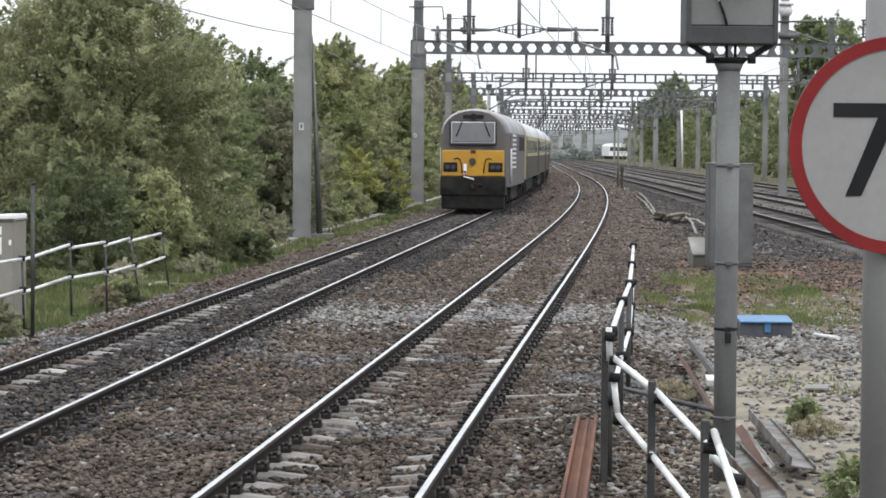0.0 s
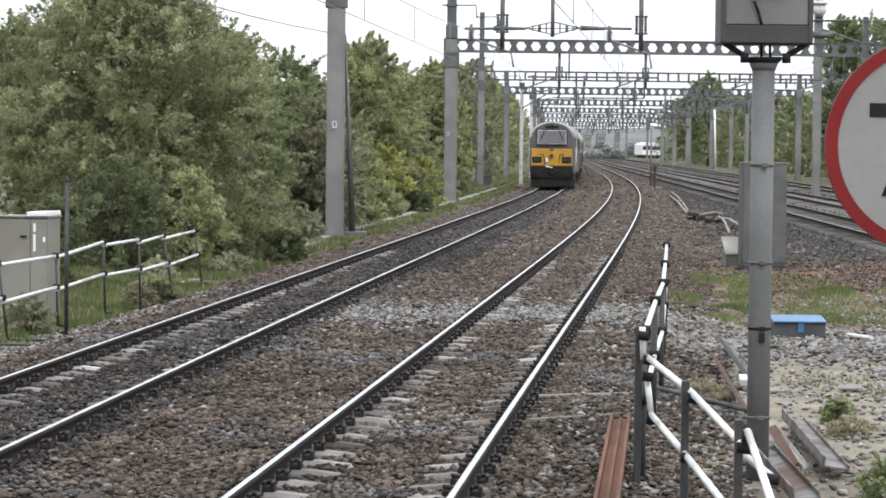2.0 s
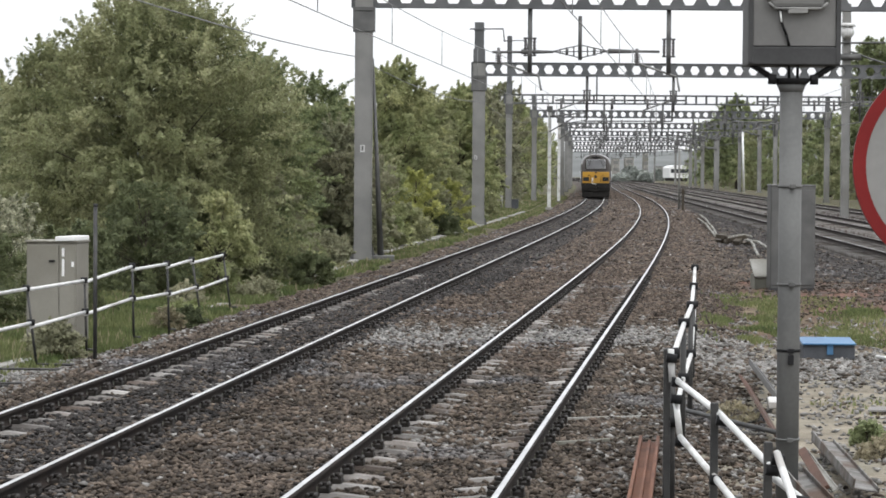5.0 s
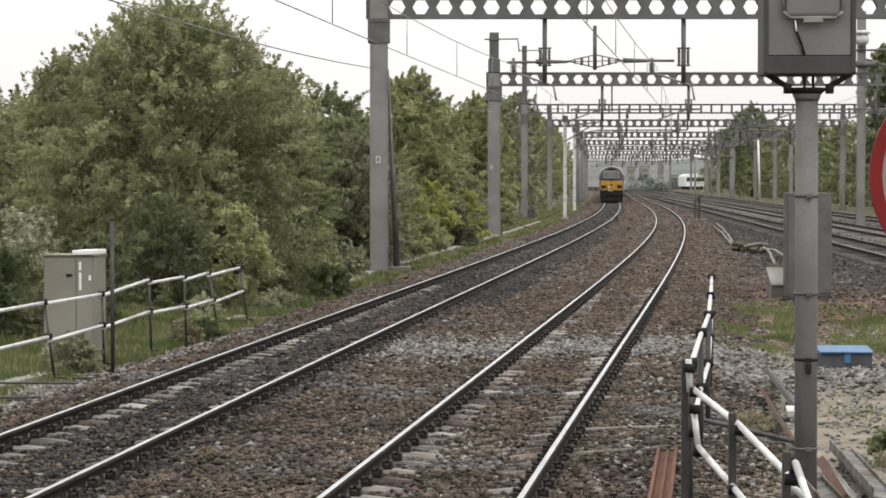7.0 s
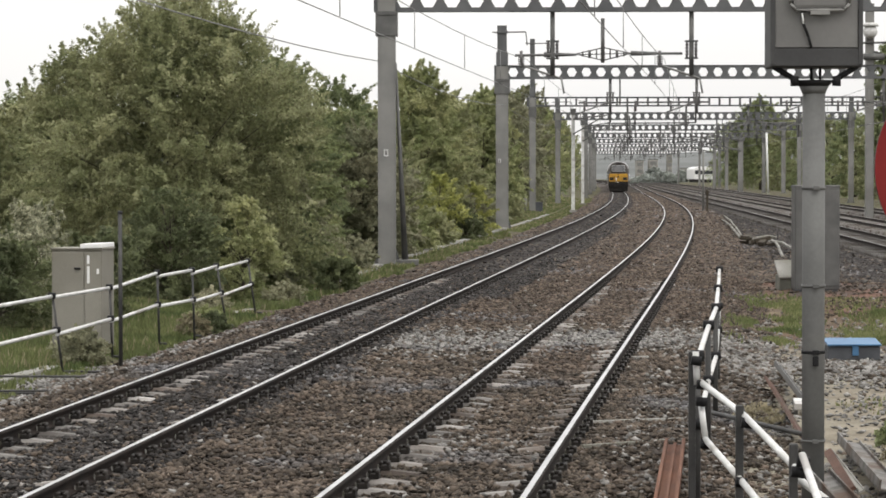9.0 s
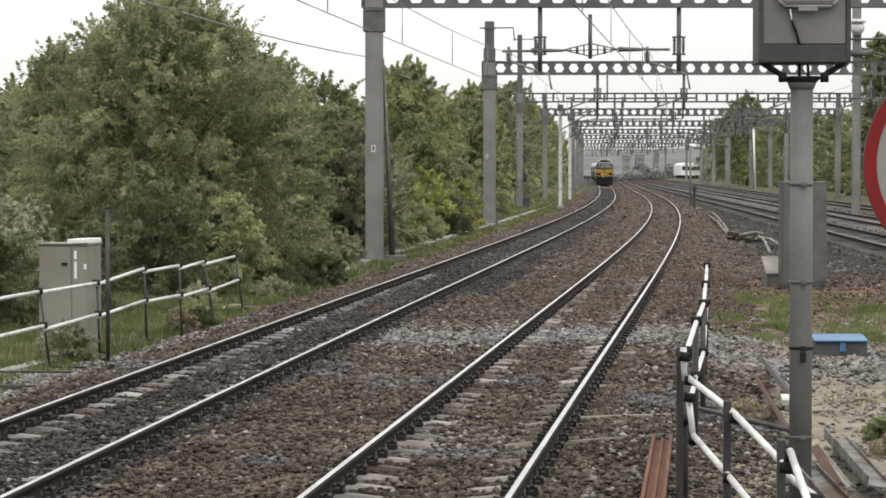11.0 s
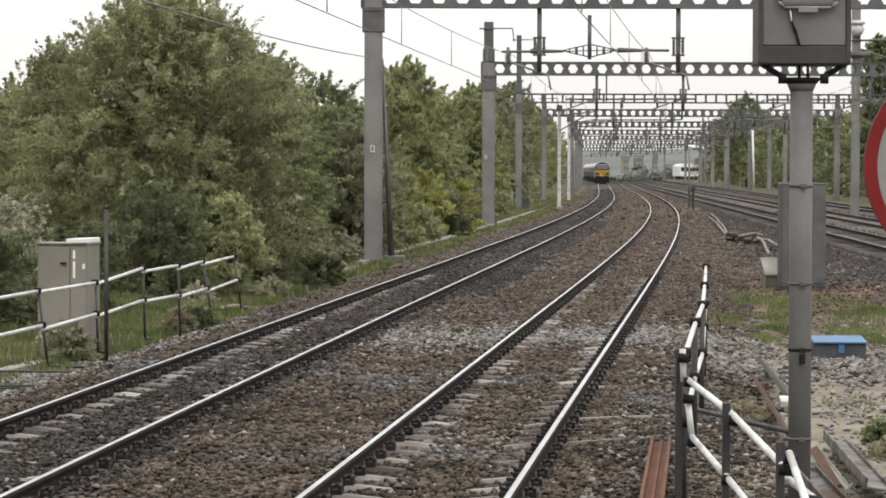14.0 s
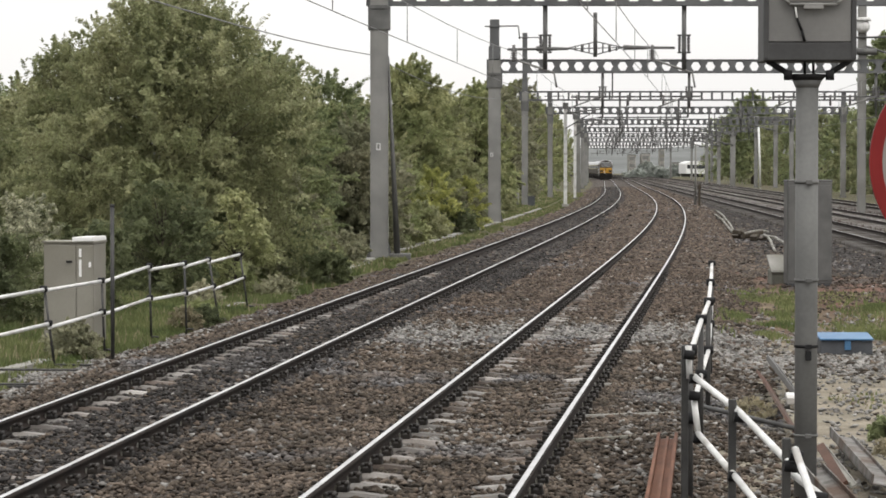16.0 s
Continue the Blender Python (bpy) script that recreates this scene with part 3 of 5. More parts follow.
def cross_bar():
    """The long insulated bar slung under the first portal."""
    y, z = 80, 6.24
    root = thing("insulated_cross_bar", pose(0, y, z), "grey insulated bar slung under the portal on a rod", "overhead bar")
    bm = bmesh.new()
    tube(bm, (2.0, 0, -0.02), (3.9, 0, 0.0), 0.04, seg=8)
    tube(bm, (5.6, 0, 0.04), (7.2, 0, 0.03), 0.04, seg=8)
    tube(bm, (2.9, 0, 0), (3.9, 0, 0.0), 0.08, 0.04, seg=8)
    tube(bm, (5.6, 0, 0.04), (6.4, 0, 0.03), 0.08, 0.05, seg=8)
    tube(bm, (3.9, 0, 0.0), (5.6, 0, 0.04), 0.015, seg=6)
    part("bar", bm, M_GALVD, root)
    bm = bmesh.new()
    for s in (-1, 1):
        tube(bm, (3.9, 0, 0.02), (4.75, 0, s * 0.2 + 0.02), 0.018, seg=6)
        tube(bm, (4.75, 0, s * 0.2 + 0.02), (5.6, 0, 0.04), 0.018, seg=6)
    for k in range(1, 8):
        x = 3.9 + k * 0.2125
        h = 0.2 * (1 - abs(x - 4.75) / 1.1)
        tube(bm, (x, 0, 0.02 - h), (x, 0, 0.02 + h), 0.025 if k % 2 else 0.05, seg=6)
    part("insulator_frame", bm, M_GALVD, root)
    bm = bmesh.new()
    tube(bm, (4.73, 0, -0.25), (4.73, 0, 1.12), 0.06, seg=8)
    part("hanger", bm, M_GALVD, root)
    for x in (2.2, 6.5):
        bm = bmesh.new()
        for k in range(5):
            tube(bm, (x, 0, -0.05 - 0.07 * k), (x, 0, -0.09 - 0.07 * k), 0.1, seg=8)
        tube(bm, (x, 0, 0.12), (x, 0, -0.4), 0.05, seg=8)
        part("insulator", bm, M_INSUL, root)
        bm = bmesh.new()
        tube(bm, (x, 0, -0.32), (x + 1.25, 0, -0.75), 0.035, seg=8)
        tube(bm, (x + 1.25, 0, -0.75), (x + 1.33, 0, -1.2), 0.03, seg=8)
        part("arm", bm, M_GALV, root)


cross_bar()


def overhead_mast():
    """A tall mast between the far tracks with a white insulator and two arms."""
    root = thing("overhead_mast", pose(24.4, 150, 0), "tall grey mast with a white insulator between tracks", "mast")
    part("mast", column_mesh(0.42, 12.4, -0.3), M_GALV, root)
    bm = bmesh.new()
    bmesh.ops.create_uvsphere(bm, u_segments=14, v_segments=10, radius=0.42, matrix=pose(-0.05, -0.5, 10.75))
    tube(bm, (-0.05, -0.5, 11.05), (-0.05, -0.5, 11.25), 0.5, 0.42, seg=14)
    part("insulator", bm, M_TUBE, root, "white round insulator")
    for a, b, r in (((-0.6, -0.3, 10.1), (2.2, -0.3, 10.15), 0.06), ((0.2, -0.3, 9.6), (2.9, -0.3, 8.7), 0.06), ((2.9, -0.3, 8.7), (3.1, -0.3, 8.1), 0.05), ((-0.4, -0.3, 9.3), (0.8, -0.3, 9.3), 0.2)):
        bm = bmesh.new()
        tube(bm, a, b, r, seg=8)
        part("arm", bm, M_GALVD, root)
    bm = bmesh.new()
    tube(bm, (42.75, 348.5, 8.2), (43.0, 348.5, -0.25), 0.14, seg=10)
    tagged(mesh_ob("white_stay", bm, M_WHITE), "white slanting stay beside a far gantry column", "stay")


overhead_mast()


def pale_mast(x, y, top):
    """A pale mast with a short bracket, standing between the portals close to the track."""
    root = thing("pale_mast", pose(x, y, -0.3), "pale grey overhead line mast close beside the track", "mast", "pale masts")
    part("column", column_mesh(0.21, top + 0.3), M_TUBE, root)
    bm = bmesh.new()
    box(bm, -0.26, 0.26, -0.22, 0.22, 0.0, 0.22, 0.03)
    part("base", bm, M_TROUGH, root)
    bm = bmesh.new()
    tube(bm, (0, -0.18, top - 0.4), (2.6, -0.18, top - 0.1), 0.05, seg=8)
    tube(bm, (0, -0.18, top - 1.5), (2.2, -0.18, top - 0.2), 0.045, seg=8)
    part("bracket", bm, M_GALVD, root)
    bm = bmesh.new()
    box(bm, -0.2, 0.2, -0.2, 0.2, top - 0.1, top + 0.36, 0.03)
    part("cap", bm, M_GALVD, root)


pale_mast(8.9, 187, 7.2)
pale_mast(11.65, 227, 7.2)


def cantilever_mast(x, y, top, w):
    """A stout mast beside the far tracks with two arms reaching over them."""
    root = thing("cantilever_mast", pose(x, y, -0.3), "grey mast with cantilever arms beside the far tracks", "mast", "cantilever masts")
    part("column", column_mesh(w, top + 0.3), M_GALV, root)
    bm = bmesh.new()
    box(bm, -w * 0.9, w * 0.9, -w * 0.8, w * 0.8, 0.0, 0.2, 0.03)
    part("base", bm, M_GALVD, root)
    bm = bmesh.new()
    box(bm, -w * 0.8, w * 0.8, -w * 0.7, w * 0.7, top - 0.3, top + 0.32, 0.04)
    part("cap", bm, M_GALVD, root)
    for z, n in ((top - 0.2, 5.2), (top - 1.6, 3.6)):
        bm = bmesh.new()
        tube(bm, (0, -w * 0.6, z), (-n, -w * 0.6, z + 0.9), 0.09, seg=8)
        tube(bm, (-n, -w * 0.6, z + 0.9), (-n - 0.1, -w * 0.6, z - 0.2), 0.06, seg=8)
        for k in range(3):
            tube(bm, (-0.7 - 0.22 * k, -w * 0.6, z + 0.05), (-0.7 - 0.22 * k, -w * 0.6, z + 0.3), 0.16, seg=8)
        part("arm", bm, M_GALVD, root)


cantilever_mast(40.2, 375, 7.6, 0.45)
cantilever_mast(38.3, 340, 7.4, 0.62)
cantilever_mast(41.2, 402, 7.6, 0.45)
cantilever_mast(44.6, 345, 9.4, 0.5)


def column_stay():
    bm = bmesh.new()
    tube(bm, (-1.7, 80.0, 6.0), (-1.42, 80.0, -0.2), 0.03, 0.1, seg=8)
    box(bm, -1.75, -1.0, 79.8, 80.4, -0.3, -0.12, 0.03)
    tagged(mesh_ob("column_stay", bm, M_GALVD), "dark steel stay beside the gantry column", "stay")
    for x, y, z in ((-2.0, 79.7, 3.2), (2.48, 130.66, 3.2)):
        root = thing("number_plate", pose(x, y, z), "small white plate on the gantry column", "plate", "column plates")
        bm = bmesh.new()
        box(bm, -0.07, 0.07, -0.012, 0.0, -0.11, 0.11, 0.004)
        part("plate", bm, M_TUBE, root)
        bm = bmesh.new()
        box(bm, -0.03, 0.03, -0.016, -0.012, -0.07, 0.07)
        part("bar", bm, M_GALVD, root)


column_stay()


# ---- cable trough beside the tracks ----
def trough_offset(y):
    return 3.75 + 0.65 * min(1, max(0, (y - 64) / 16))


def cable_trough():
    root = thing("cable_trough", Matrix(), "pale concrete cable trough half hidden in the grass", "cable trough", kind="structure")
    rng = random.Random(5)
    y = 26.0
    while y < 175:
        x = line_b(y) - trough_offset(y)
        hidden = 37.5 < y < 52 or 78 < y < 83 or 55.5 < y < 62 or (not 80 < y < 128 and noise.noise((y * 0.12, 1, 1)) > 0.2)
        if not hidden:
            bm = bmesh.new()
            box(bm, -0.14, 0.14, -0.49, 0.49, -0.2, 0.02, 0.015)
            lid = part("lid", bm, M_TROUGH, root)
            lid.matrix_basis = pose(x, y, ground_height(x, y) + (0.1 if y > 76 else 0.06) + rng.uniform(-0.01, 0.02), 0, rng.uniform(-3, 3), -math.degrees(heading(line_b, y)))
        y += 1.0


cable_trough()


# ---- fence, cabinet and pole beside the far track ----
def handrail(name, posts, low, label, group, r=0.032, foot=True):
    """posts: (x, y, ground, top, sideways lean of the foot). Two white tubes run from post to post; low is the lower tube's share of the height."""
    root = thing(name, Matrix(), label, "handrail", group)
    rng = random.Random(len(posts))
    for x, y, g, top, lean in posts:
        bm = bmesh.new()
        tube(bm, (x + lean, y, g - 0.1), (x, y, top + 0.04), 0.019 if foot else 0.028, seg=8)
        if foot:
            tube(bm, (x + lean, y, g + 0.02), (x + lean + (0.75 if y < 38 else 0.12), y - 0.05, g + 0.02), 0.018, seg=6)
        part("post", bm, M_POST, root)
        for f in (1.0, low):
            bm = bmesh.new()
            z = g + (top - g) * f
            xm = x + lean * (1 - f)
            tube(bm, (xm - 0.05, y - 0.035, z), (xm + 0.05, y - 0.035, z), 0.045, seg=8)
            part("clamp", bm, M_BLACK, root)
    for (x0, y0, g0, t0, l0), (x1, y1, g1, t1, l1) in zip(posts, posts[1:]):
        for f in (1.0, low):
            bm = bmesh.new()
            e = rng.uniform(-0.07, 0.0)
            tube(bm, (x0 + l0 * (1 - f), y0 - 0.04, g0 + (t0 - g0) * f + e), (x1 + l1 * (1 - f), y1 - 0.04, g1 + (t1 - g1) * f - 0.01), r, seg=10)
            part("tube", bm, M_TUBE, root)
    return root


handrail("fence", [(-6.2, 33.0, -0.28, 0.84, 0.1), (-5.669, 36.5, -0.274, 0.829, 0.155), (-5.168, 38.9, -0.228, 0.843, 0.039), (-4.791, 41.9, -0.231, 0.951, 0.033), (-4.42, 43.9, -0.228, 0.922, 0.035), (-4.278, 46.9, -0.233, 0.883, 0.193), (-4.026, 50.9, -0.213, 0.841, 0.165)], 0.56, "white tube fence on thin dark posts beside the track", "handrails", 0.027)


def cabinet():
    root = thing("equipment_cabinet", pose(-5.86, 40.9, -0.2, 0, 0, -12), "grey metal equipment cabinet standing in the grass", "cabinet")
    bm = bmesh.new()
    box(bm, -0.42, 0.42, -0.28, 0.28, 0.0, 1.56, 0.012)
    part("body", bm, M_GREYP, root)
    bm = bmesh.new()
    box(bm, -0.44, 0.44, -0.31, 0.31, 1.56, 1.59, 0.01)
    part("roof", bm, M_GREYP, root)
    bm = bmesh.new()
    box(bm, 0.13, 0.47, -0.33, 0.33, 1.575, 1.65, 0.015, pose(0, 0, 0, 0, -2, 0))
    part("roof_cover", bm, M_WHITE, root, "white painted cover")
    bm = bmesh.new()
    box(bm, -0.4, 0.12, -0.3, -0.28, 0.08, 1.52, 0.008)
    door = part("door", bm, M_GREYP, root)
    bm = bmesh.new()
    box(bm, -0.03, 0.07, -0.325, -0.3, 1.25, 1.28, 0.005)
    part("handle", bm, M_BLACK, door)
    bm = bmesh.new()
    box(bm, 0.14, 0.4, -0.3, -0.28, 0.08, 1.52, 0.008)
    side = part("side_door", bm, M_GREYP, root)
    for x, z0, z1 in ((0.18, 1.03, 1.3), (0.18, 1.34, 1.47), (0.34, 1.18, 1.26)):
        bm = bmesh.new()
        box(bm, x, x + 0.04, -0.306, -0.3, z0, z1)
        part("label_strip", bm, M_WHITE, side, "pale label strip")


cabinet()


def plain_pole():
    bm = bmesh.new()
    tube(bm, (-4.8, 37.3, -0.4), (-4.8, 37.3, 1.98), 0.03, seg=10)
    tube(bm, (-4.8, 37.3, 1.98), (-4.8, 37.3, 2.02), 0.034, seg=10)
    tagged(mesh_ob("pole", bm, M_POST), "dark plain metal pole standing beside the fence", "pole")


plain_pole()

# ---- handrail down the end of the platform ----
handrail("handrail", [(1.9, 19.75, -0.1, 1.15, 0.0), (2.42, 24.1, -0.1, 1.13, 0.0), (2.82, 27.3, -0.1, 1.13, 0.0), (3.32, 31.9, -0.1, 1.13, 0.0), (3.9, 37.3, -0.1, 1.16, 0.0)], 0.58, "white tube handrail on dark posts beside the track", "handrails", 0.023, False)


def ramp_rail():
    root = thing("ramp_handrail", Matrix(), "white tube handrail falling along the ramp's edge", "handrail", "handrails")
    for x, y, top in ((1.84, 19.5, 1.2), (2.0, 17.7, 0.95), (2.16, 16.1, 0.85)):
        bm = bmesh.new()
        box(bm, x - 0.027, x + 0.027, y, y + 0.05, -0.2, top, 0.008)
        part("post", bm, M_POST, root)
    runs = [((1.86, 19.45, 1.2), (1.87, 19.45, 0.95)), ((1.9, 19.4, 0.97), (2.04, 17.66, 0.87)), ((2.04, 17.66, 0.87), (2.17, 16.06, 0.7)), ((2.2, 16.0, 0.79), (2.0, 13.3, 0.6)),
            ((1.9, 19.45, 0.82), (1.93, 19.4, 0.54)), ((1.93, 19.4, 0.54), (2.0, 17.66, 0.44)), ((2.0, 17.66, 0.44), (2.12, 16.06, 0.26)), ((2.2, 16.2, 0.62), (2.34, 15.9, 0.52))]
    for a, b in runs:
        bm = bmesh.new()
        tube(bm, a, b, 0.024, seg=12)
        part("tube", bm, M_TUBE, root)
    for x, y, z in ((1.9, 19.36, 0.97), (2.04, 17.62, 0.85), (2.0, 17.62, 0.44), (1.93, 19.36, 0.52), (2.34, 15.88, 0.52), (1.9, 19.4, 0.84), (1.86, 19.4, 1.15), (2.17, 16.0, 0.7), (2.2, 15.97, 0.77)):
        bm = bmesh.new()
        tube(bm, (x - 0.04, y, z - 0.01), (x + 0.04, y, z - 0.02), 0.036, seg=10)
        part("clamp", bm, M_BLACK, root)


ramp_rail()


# ---- signal seen from behind ----
def signal():
    root = thing("railway_signal", pose(2.97, 21.0, -0.1), "back of a railway signal on a grey steel post", "signal")
    bm = bmesh.new()
    tube(bm, (0, 0, -0.3), (0, 0, 3.32), 0.0925, seg=24)
    part("post", bm, M_MATT, root)
    for z in (0.45, 1.18, 1.72, 2.52):
        bm = bmesh.new()
        tube(bm, (0, 0, z), (0, 0, z + 0.022), 0.1, seg=24)
        box(bm, -0.02, 0.03, -0.13, -0.09, z - 0.005, z + 0.03, 0.004)
        if z == 1.18:
            box(bm, -0.018, 0.028, -0.13, -0.09, z - 0.1, z - 0.02, 0.006)
        part("band", bm, M_BLACK if z == 1.18 else M_GALVD, root)
    bm = bmesh.new()
    tube(bm, (0, 0, 3.3), (0, 0, 3.36), 0.094, 0.12, seg=20)
    part("collar", bm, M_MATT, root)
    bm = bmesh.new()
    tube(bm, (0, 0, 3.36), (0, 0, 3.41), 0.12, 0.17, seg=20)
    for s in (-1, 1):
        tube(bm, (s * 0.17, -0.1, 3.36), (s * 0.17, -0.1, 3.44), 0.035, seg=10)
        tube(bm, (s * 0.16, -0.08, 3.41), (s * 0.34, -0.08, 3.52), 0.024, seg=8)
    for x in (-0.02, 0.05):
        tube(bm, (x, 0, 3.4), (x, 0, 3.52), 0.012, seg=8)
    part("mounting", bm, M_BLACK, root)
    bm = bmesh.new()
    box(bm, -0.375, 0.375, -0.14, 0.24, 3.51, 4.75, 0.015)
    head = part("housing", bm, M_HOUSE, root)
    bm = bmesh.new()
    box(bm, -0.335, 0.335, -0.152, -0.14, 3.67, 4.7, 0.004)
    part("back_door", bm, M_DOOR, head, "grey back door")
    bm = bmesh.new()
    box(bm, -0.2, 0.24, -0.2, -0.152, 3.98, 4.4, 0.03)
    part("cover_box", bm, M_DOOR, head)
    bm = bmesh.new()
    for s in (-1, 1):
        box(bm, s * 0.355 - 0.02, s * 0.355 + 0.02, -0.17, -0.14, 3.53, 4.74, 0.006)
    box(bm, -0.37, 0.37, -0.165, -0.14, 3.52, 3.66, 0.006)
    part("frame", bm, M_HOUSE, head)
    bm = bmesh.new()
    for a, b in (((-0.22, 4.3), (-0.22, 4.02)), ((-0.22, 4.02), (-0.17, 3.97)), ((-0.17, 3.97), (0.21, 3.97)), ((0.21, 3.97), (0.26, 4.02)), ((0.26, 4.02), (0.26, 4.3))):
        tube(bm, (a[0], -0.2, a[1]), (b[0], -0.2, b[1]), 0.012, seg=8)
    box(bm, -0.06, 0.1, -0.21, -0.19, 3.93, 3.97, 0.006)
    part("cover_rim", bm, M_GALV, head, "pale rim round the cover")
    bm = bmesh.new()
    pts = [(-0.12, -0.17, 3.96), (-0.11, -0.175, 3.86), (-0.07, -0.175, 3.76), (-0.045, -0.17, 3.67)]
    for a, b in zip(pts, pts[1:]):
        tube(bm, a, b, 0.011, seg=8)
    part("cable", bm, M_BLACK, head)
    bm = bmesh.new()
    tube(bm, (-0.122, -0.182, 3.95), (-0.112, -0.188, 3.86), 0.008, seg=8)
    part("cable_sleeve", bm, M_WHITE, head)


signal()


def relay_cabinet():
    root = thing("relay_cabinet", pose(8.16, 57.5, -0.12), "tall grey steel relay cabinet on the ballast", "cabinet")
    bm = bmesh.new()
    box(bm, -0.5, 0.5, -0.3, 0.3, 0.08, 2.36, 0.02)
    part("body", bm, M_GALVD, root)
    bm = bmesh.new()
    box(bm, -0.51, 0.51, -0.31, 0.31, 2.35, 2.4, 0.02)
    part("roof", bm, M_GALVD, root)
    bm = bmesh.new()
    box(bm, -0.47, 0.47, -0.28, 0.28, -0.1, 0.085, 0.02)
    part("plinth", bm, M_SLATE, root)
    for s in (-1, 1):
        bm = bmesh.new()
        box(bm, min(s * 0.02, s * 0.47), max(s * 0.02, s * 0.47), -0.322, -0.3, 0.16, 2.28, 0.008)
        d = part("door", bm, M_GALVD, root)
        bm = bmesh.new()
        box(bm, s * 0.06 - 0.015, s * 0.06 + 0.015, -0.35, -0.322, 1.1, 1.25, 0.005)
        part("handle", bm, M_BLACK, d)
    root = thing("concrete_box", pose(7.66, 58.4, -0.13), "pale concrete box with a sloping lid beside the cabinet", "box")
    bm = bmesh.new()
    box(bm, -0.22, 0.3, -0.3, 0.5, 0.0, 0.36, 0.01)
    part("body", bm, M_BOX, root)
    bm = bmesh.new()
    box(bm, -0.24, 0.34, -0.36, 0.6, 0.0, 0.05, 0.012, pose(0, 0, 0.42, 22, 0, 0))
    part("lid", bm, M_TROUGH, root)


relay_cabinet()


# ---- speed sign ----
def speed_sign():
    root = thing("speed_sign", pose(2.052, 9.85, 2.574), "round white speed sign with a red rim on a pole", "sign")
    def disc(r0, r1, y0, y1, seg=72):
        bm = bmesh.new()
        rings = []
        for r, y in ((r0, y0), (r1, y0), (r1, y1), (r0, y1)):
            rings.append([bm.verts.new((r * math.cos(2 * math.pi * k / seg), y, r * math.sin(2 * math.pi * k / seg))) for k in range(seg)] if r else None)
        for a, b in ((0, 1), (1, 2), (2, 3)):
            if rings[a] and rings[b]:
                for k in range(seg):
                    bm.faces.new((rings[a][k], rings[a][(k + 1) % seg], rings[b][(k + 1) % seg], rings[b][k]))
        if not r0:
            bm.faces.new(rings[1])
            bm.faces.new(rings[2][::-1])
        bmesh.ops.recalc_face_normals(bm, faces=bm.faces)
        return bm
    part("plate", disc(0, 0.42, 0.0, 0.012), M_GALVD, root)
    part("face", disc(0, 0.375, -0.004, -0.001), M_SIGN, root)
    part("rim", disc(0.371, 0.42, -0.009, 0.006), M_RED, root, "red rim")
    # a narrow road-sign seven, cut from black film
    bm = bmesh.new()
    outline = ((-0.25, 0.162), (0.0, 0.162), (0.0, 0.118), (-0.139, -0.195), (-0.2, -0.195), (-0.078, 0.108), (-0.25, 0.108))
    front = [bm.verts.new((x, -0.0075, z)) for x, z in outline]
    back = [bm.verts.new((x, -0.0045, z)) for x, z in outline]
    bm.faces.new(front)
    bm.faces.new(back[::-1])
    for k in range(len(outline)):
        j = (k + 1) % len(outline)
        bm.faces.new((front[k], back[k], back[j], front[j]))
    bmesh.ops.recalc_face_normals(bm, faces=bm.faces)
    part("digit", bm, M_BLACK, root, "black figure seven")
    bm = bmesh.new()
    tube(bm, (0.01, 0.13, -2.75), (0.01, 0.13, 2.2), 0.11, seg=28)
    part("pole", bm, M_GALV, root)
    bm = bmesh.new()
    for z in (-0.22, 0.22):
        box(bm, -0.2, 0.2, 0.012, 0.03, z - 0.02, z + 0.02)
    part("bracket", bm, M_GALVD, root)


speed_sign()


# ---- clutter on the rough ground ----
def blue_bin():
    root = thing("grit_box", pose(5.775, 36.95, -0.13), "dark plastic box with a blue lid on stones", "box")
    bm = bmesh.new()
    box(bm, -0.375, 0.375, -0.22, 0.3, 0.0, 0.21, 0.015)
    part("body", bm, M_SLATE, root)
    bm = bmesh.new()
    box(bm, -0.385, 0.385, -0.24, 0.33, 0.235, 0.262, 0.012, pose(0, 0, 0, 6, 0, 0))
    part("lid", bm, M_BLUE, root, "blue lid")
    bm = bmesh.new()
    box(bm, -0.03, 0.06, -0.245, -0.22, 0.07, 0.225, 0.008)
    part("clasp", bm, M_BLUE, root)


blue_bin()


def rail_channel():
    """A rusty channel lying with its open side up."""
    bm = bmesh.new()
    box(bm, -0.09, 0.09, -3.4, 3.4, 0.0, 0.03, 0.006)
    for x in (-0.078, 0.0, 0.078):
        box(bm, x - 0.014, x + 0.014, -3.4, 3.4, 0.02, 0.09 if x else 0.05, 0.004)
    ob = mesh_ob("steel_channel", bm, M_REDRUST)
    ob.matrix_basis = pose(1.69, 19.9, 0.06, 0, 0, -5.9)
    tagged(ob, "rust-red steel channel lying beside the track", "steel channel")


rail_channel()


def lying(name, a, b, w, h, material, label, category, roll=0.0, shape="bar"):
    a, b = Vector(a), Vector(b)
    d = b - a
    n = d.length
    bm = bmesh.new()
    if shape == "angle":
        box(bm, -w / 2, w / 2, 0, n, 0, 0.015, 0.003)
        box(bm, -w / 2, -w / 2 + 0.015, 0, n, 0, h, 0.003)
        box(bm, w / 2 - 0.012, w / 2, 0, n, 0, h * 0.5, 0.003)
    elif shape == "tube":
        tube(bm, (0, 0, 0), (0, n, 0), w / 2, seg=10)
    else:
        box(bm, -w / 2, w / 2, 0, n, 0, h, min(w, h) * 0.12)
    ob = mesh_ob(name, bm, material)
    turn = d.to_track_quat("Y", "Z").to_matrix().to_4x4()
    ob.matrix_basis = Matrix.Translation(a) @ turn @ pose(0, 0, 0, 0, roll, 0)
    return tagged(ob, label, category)


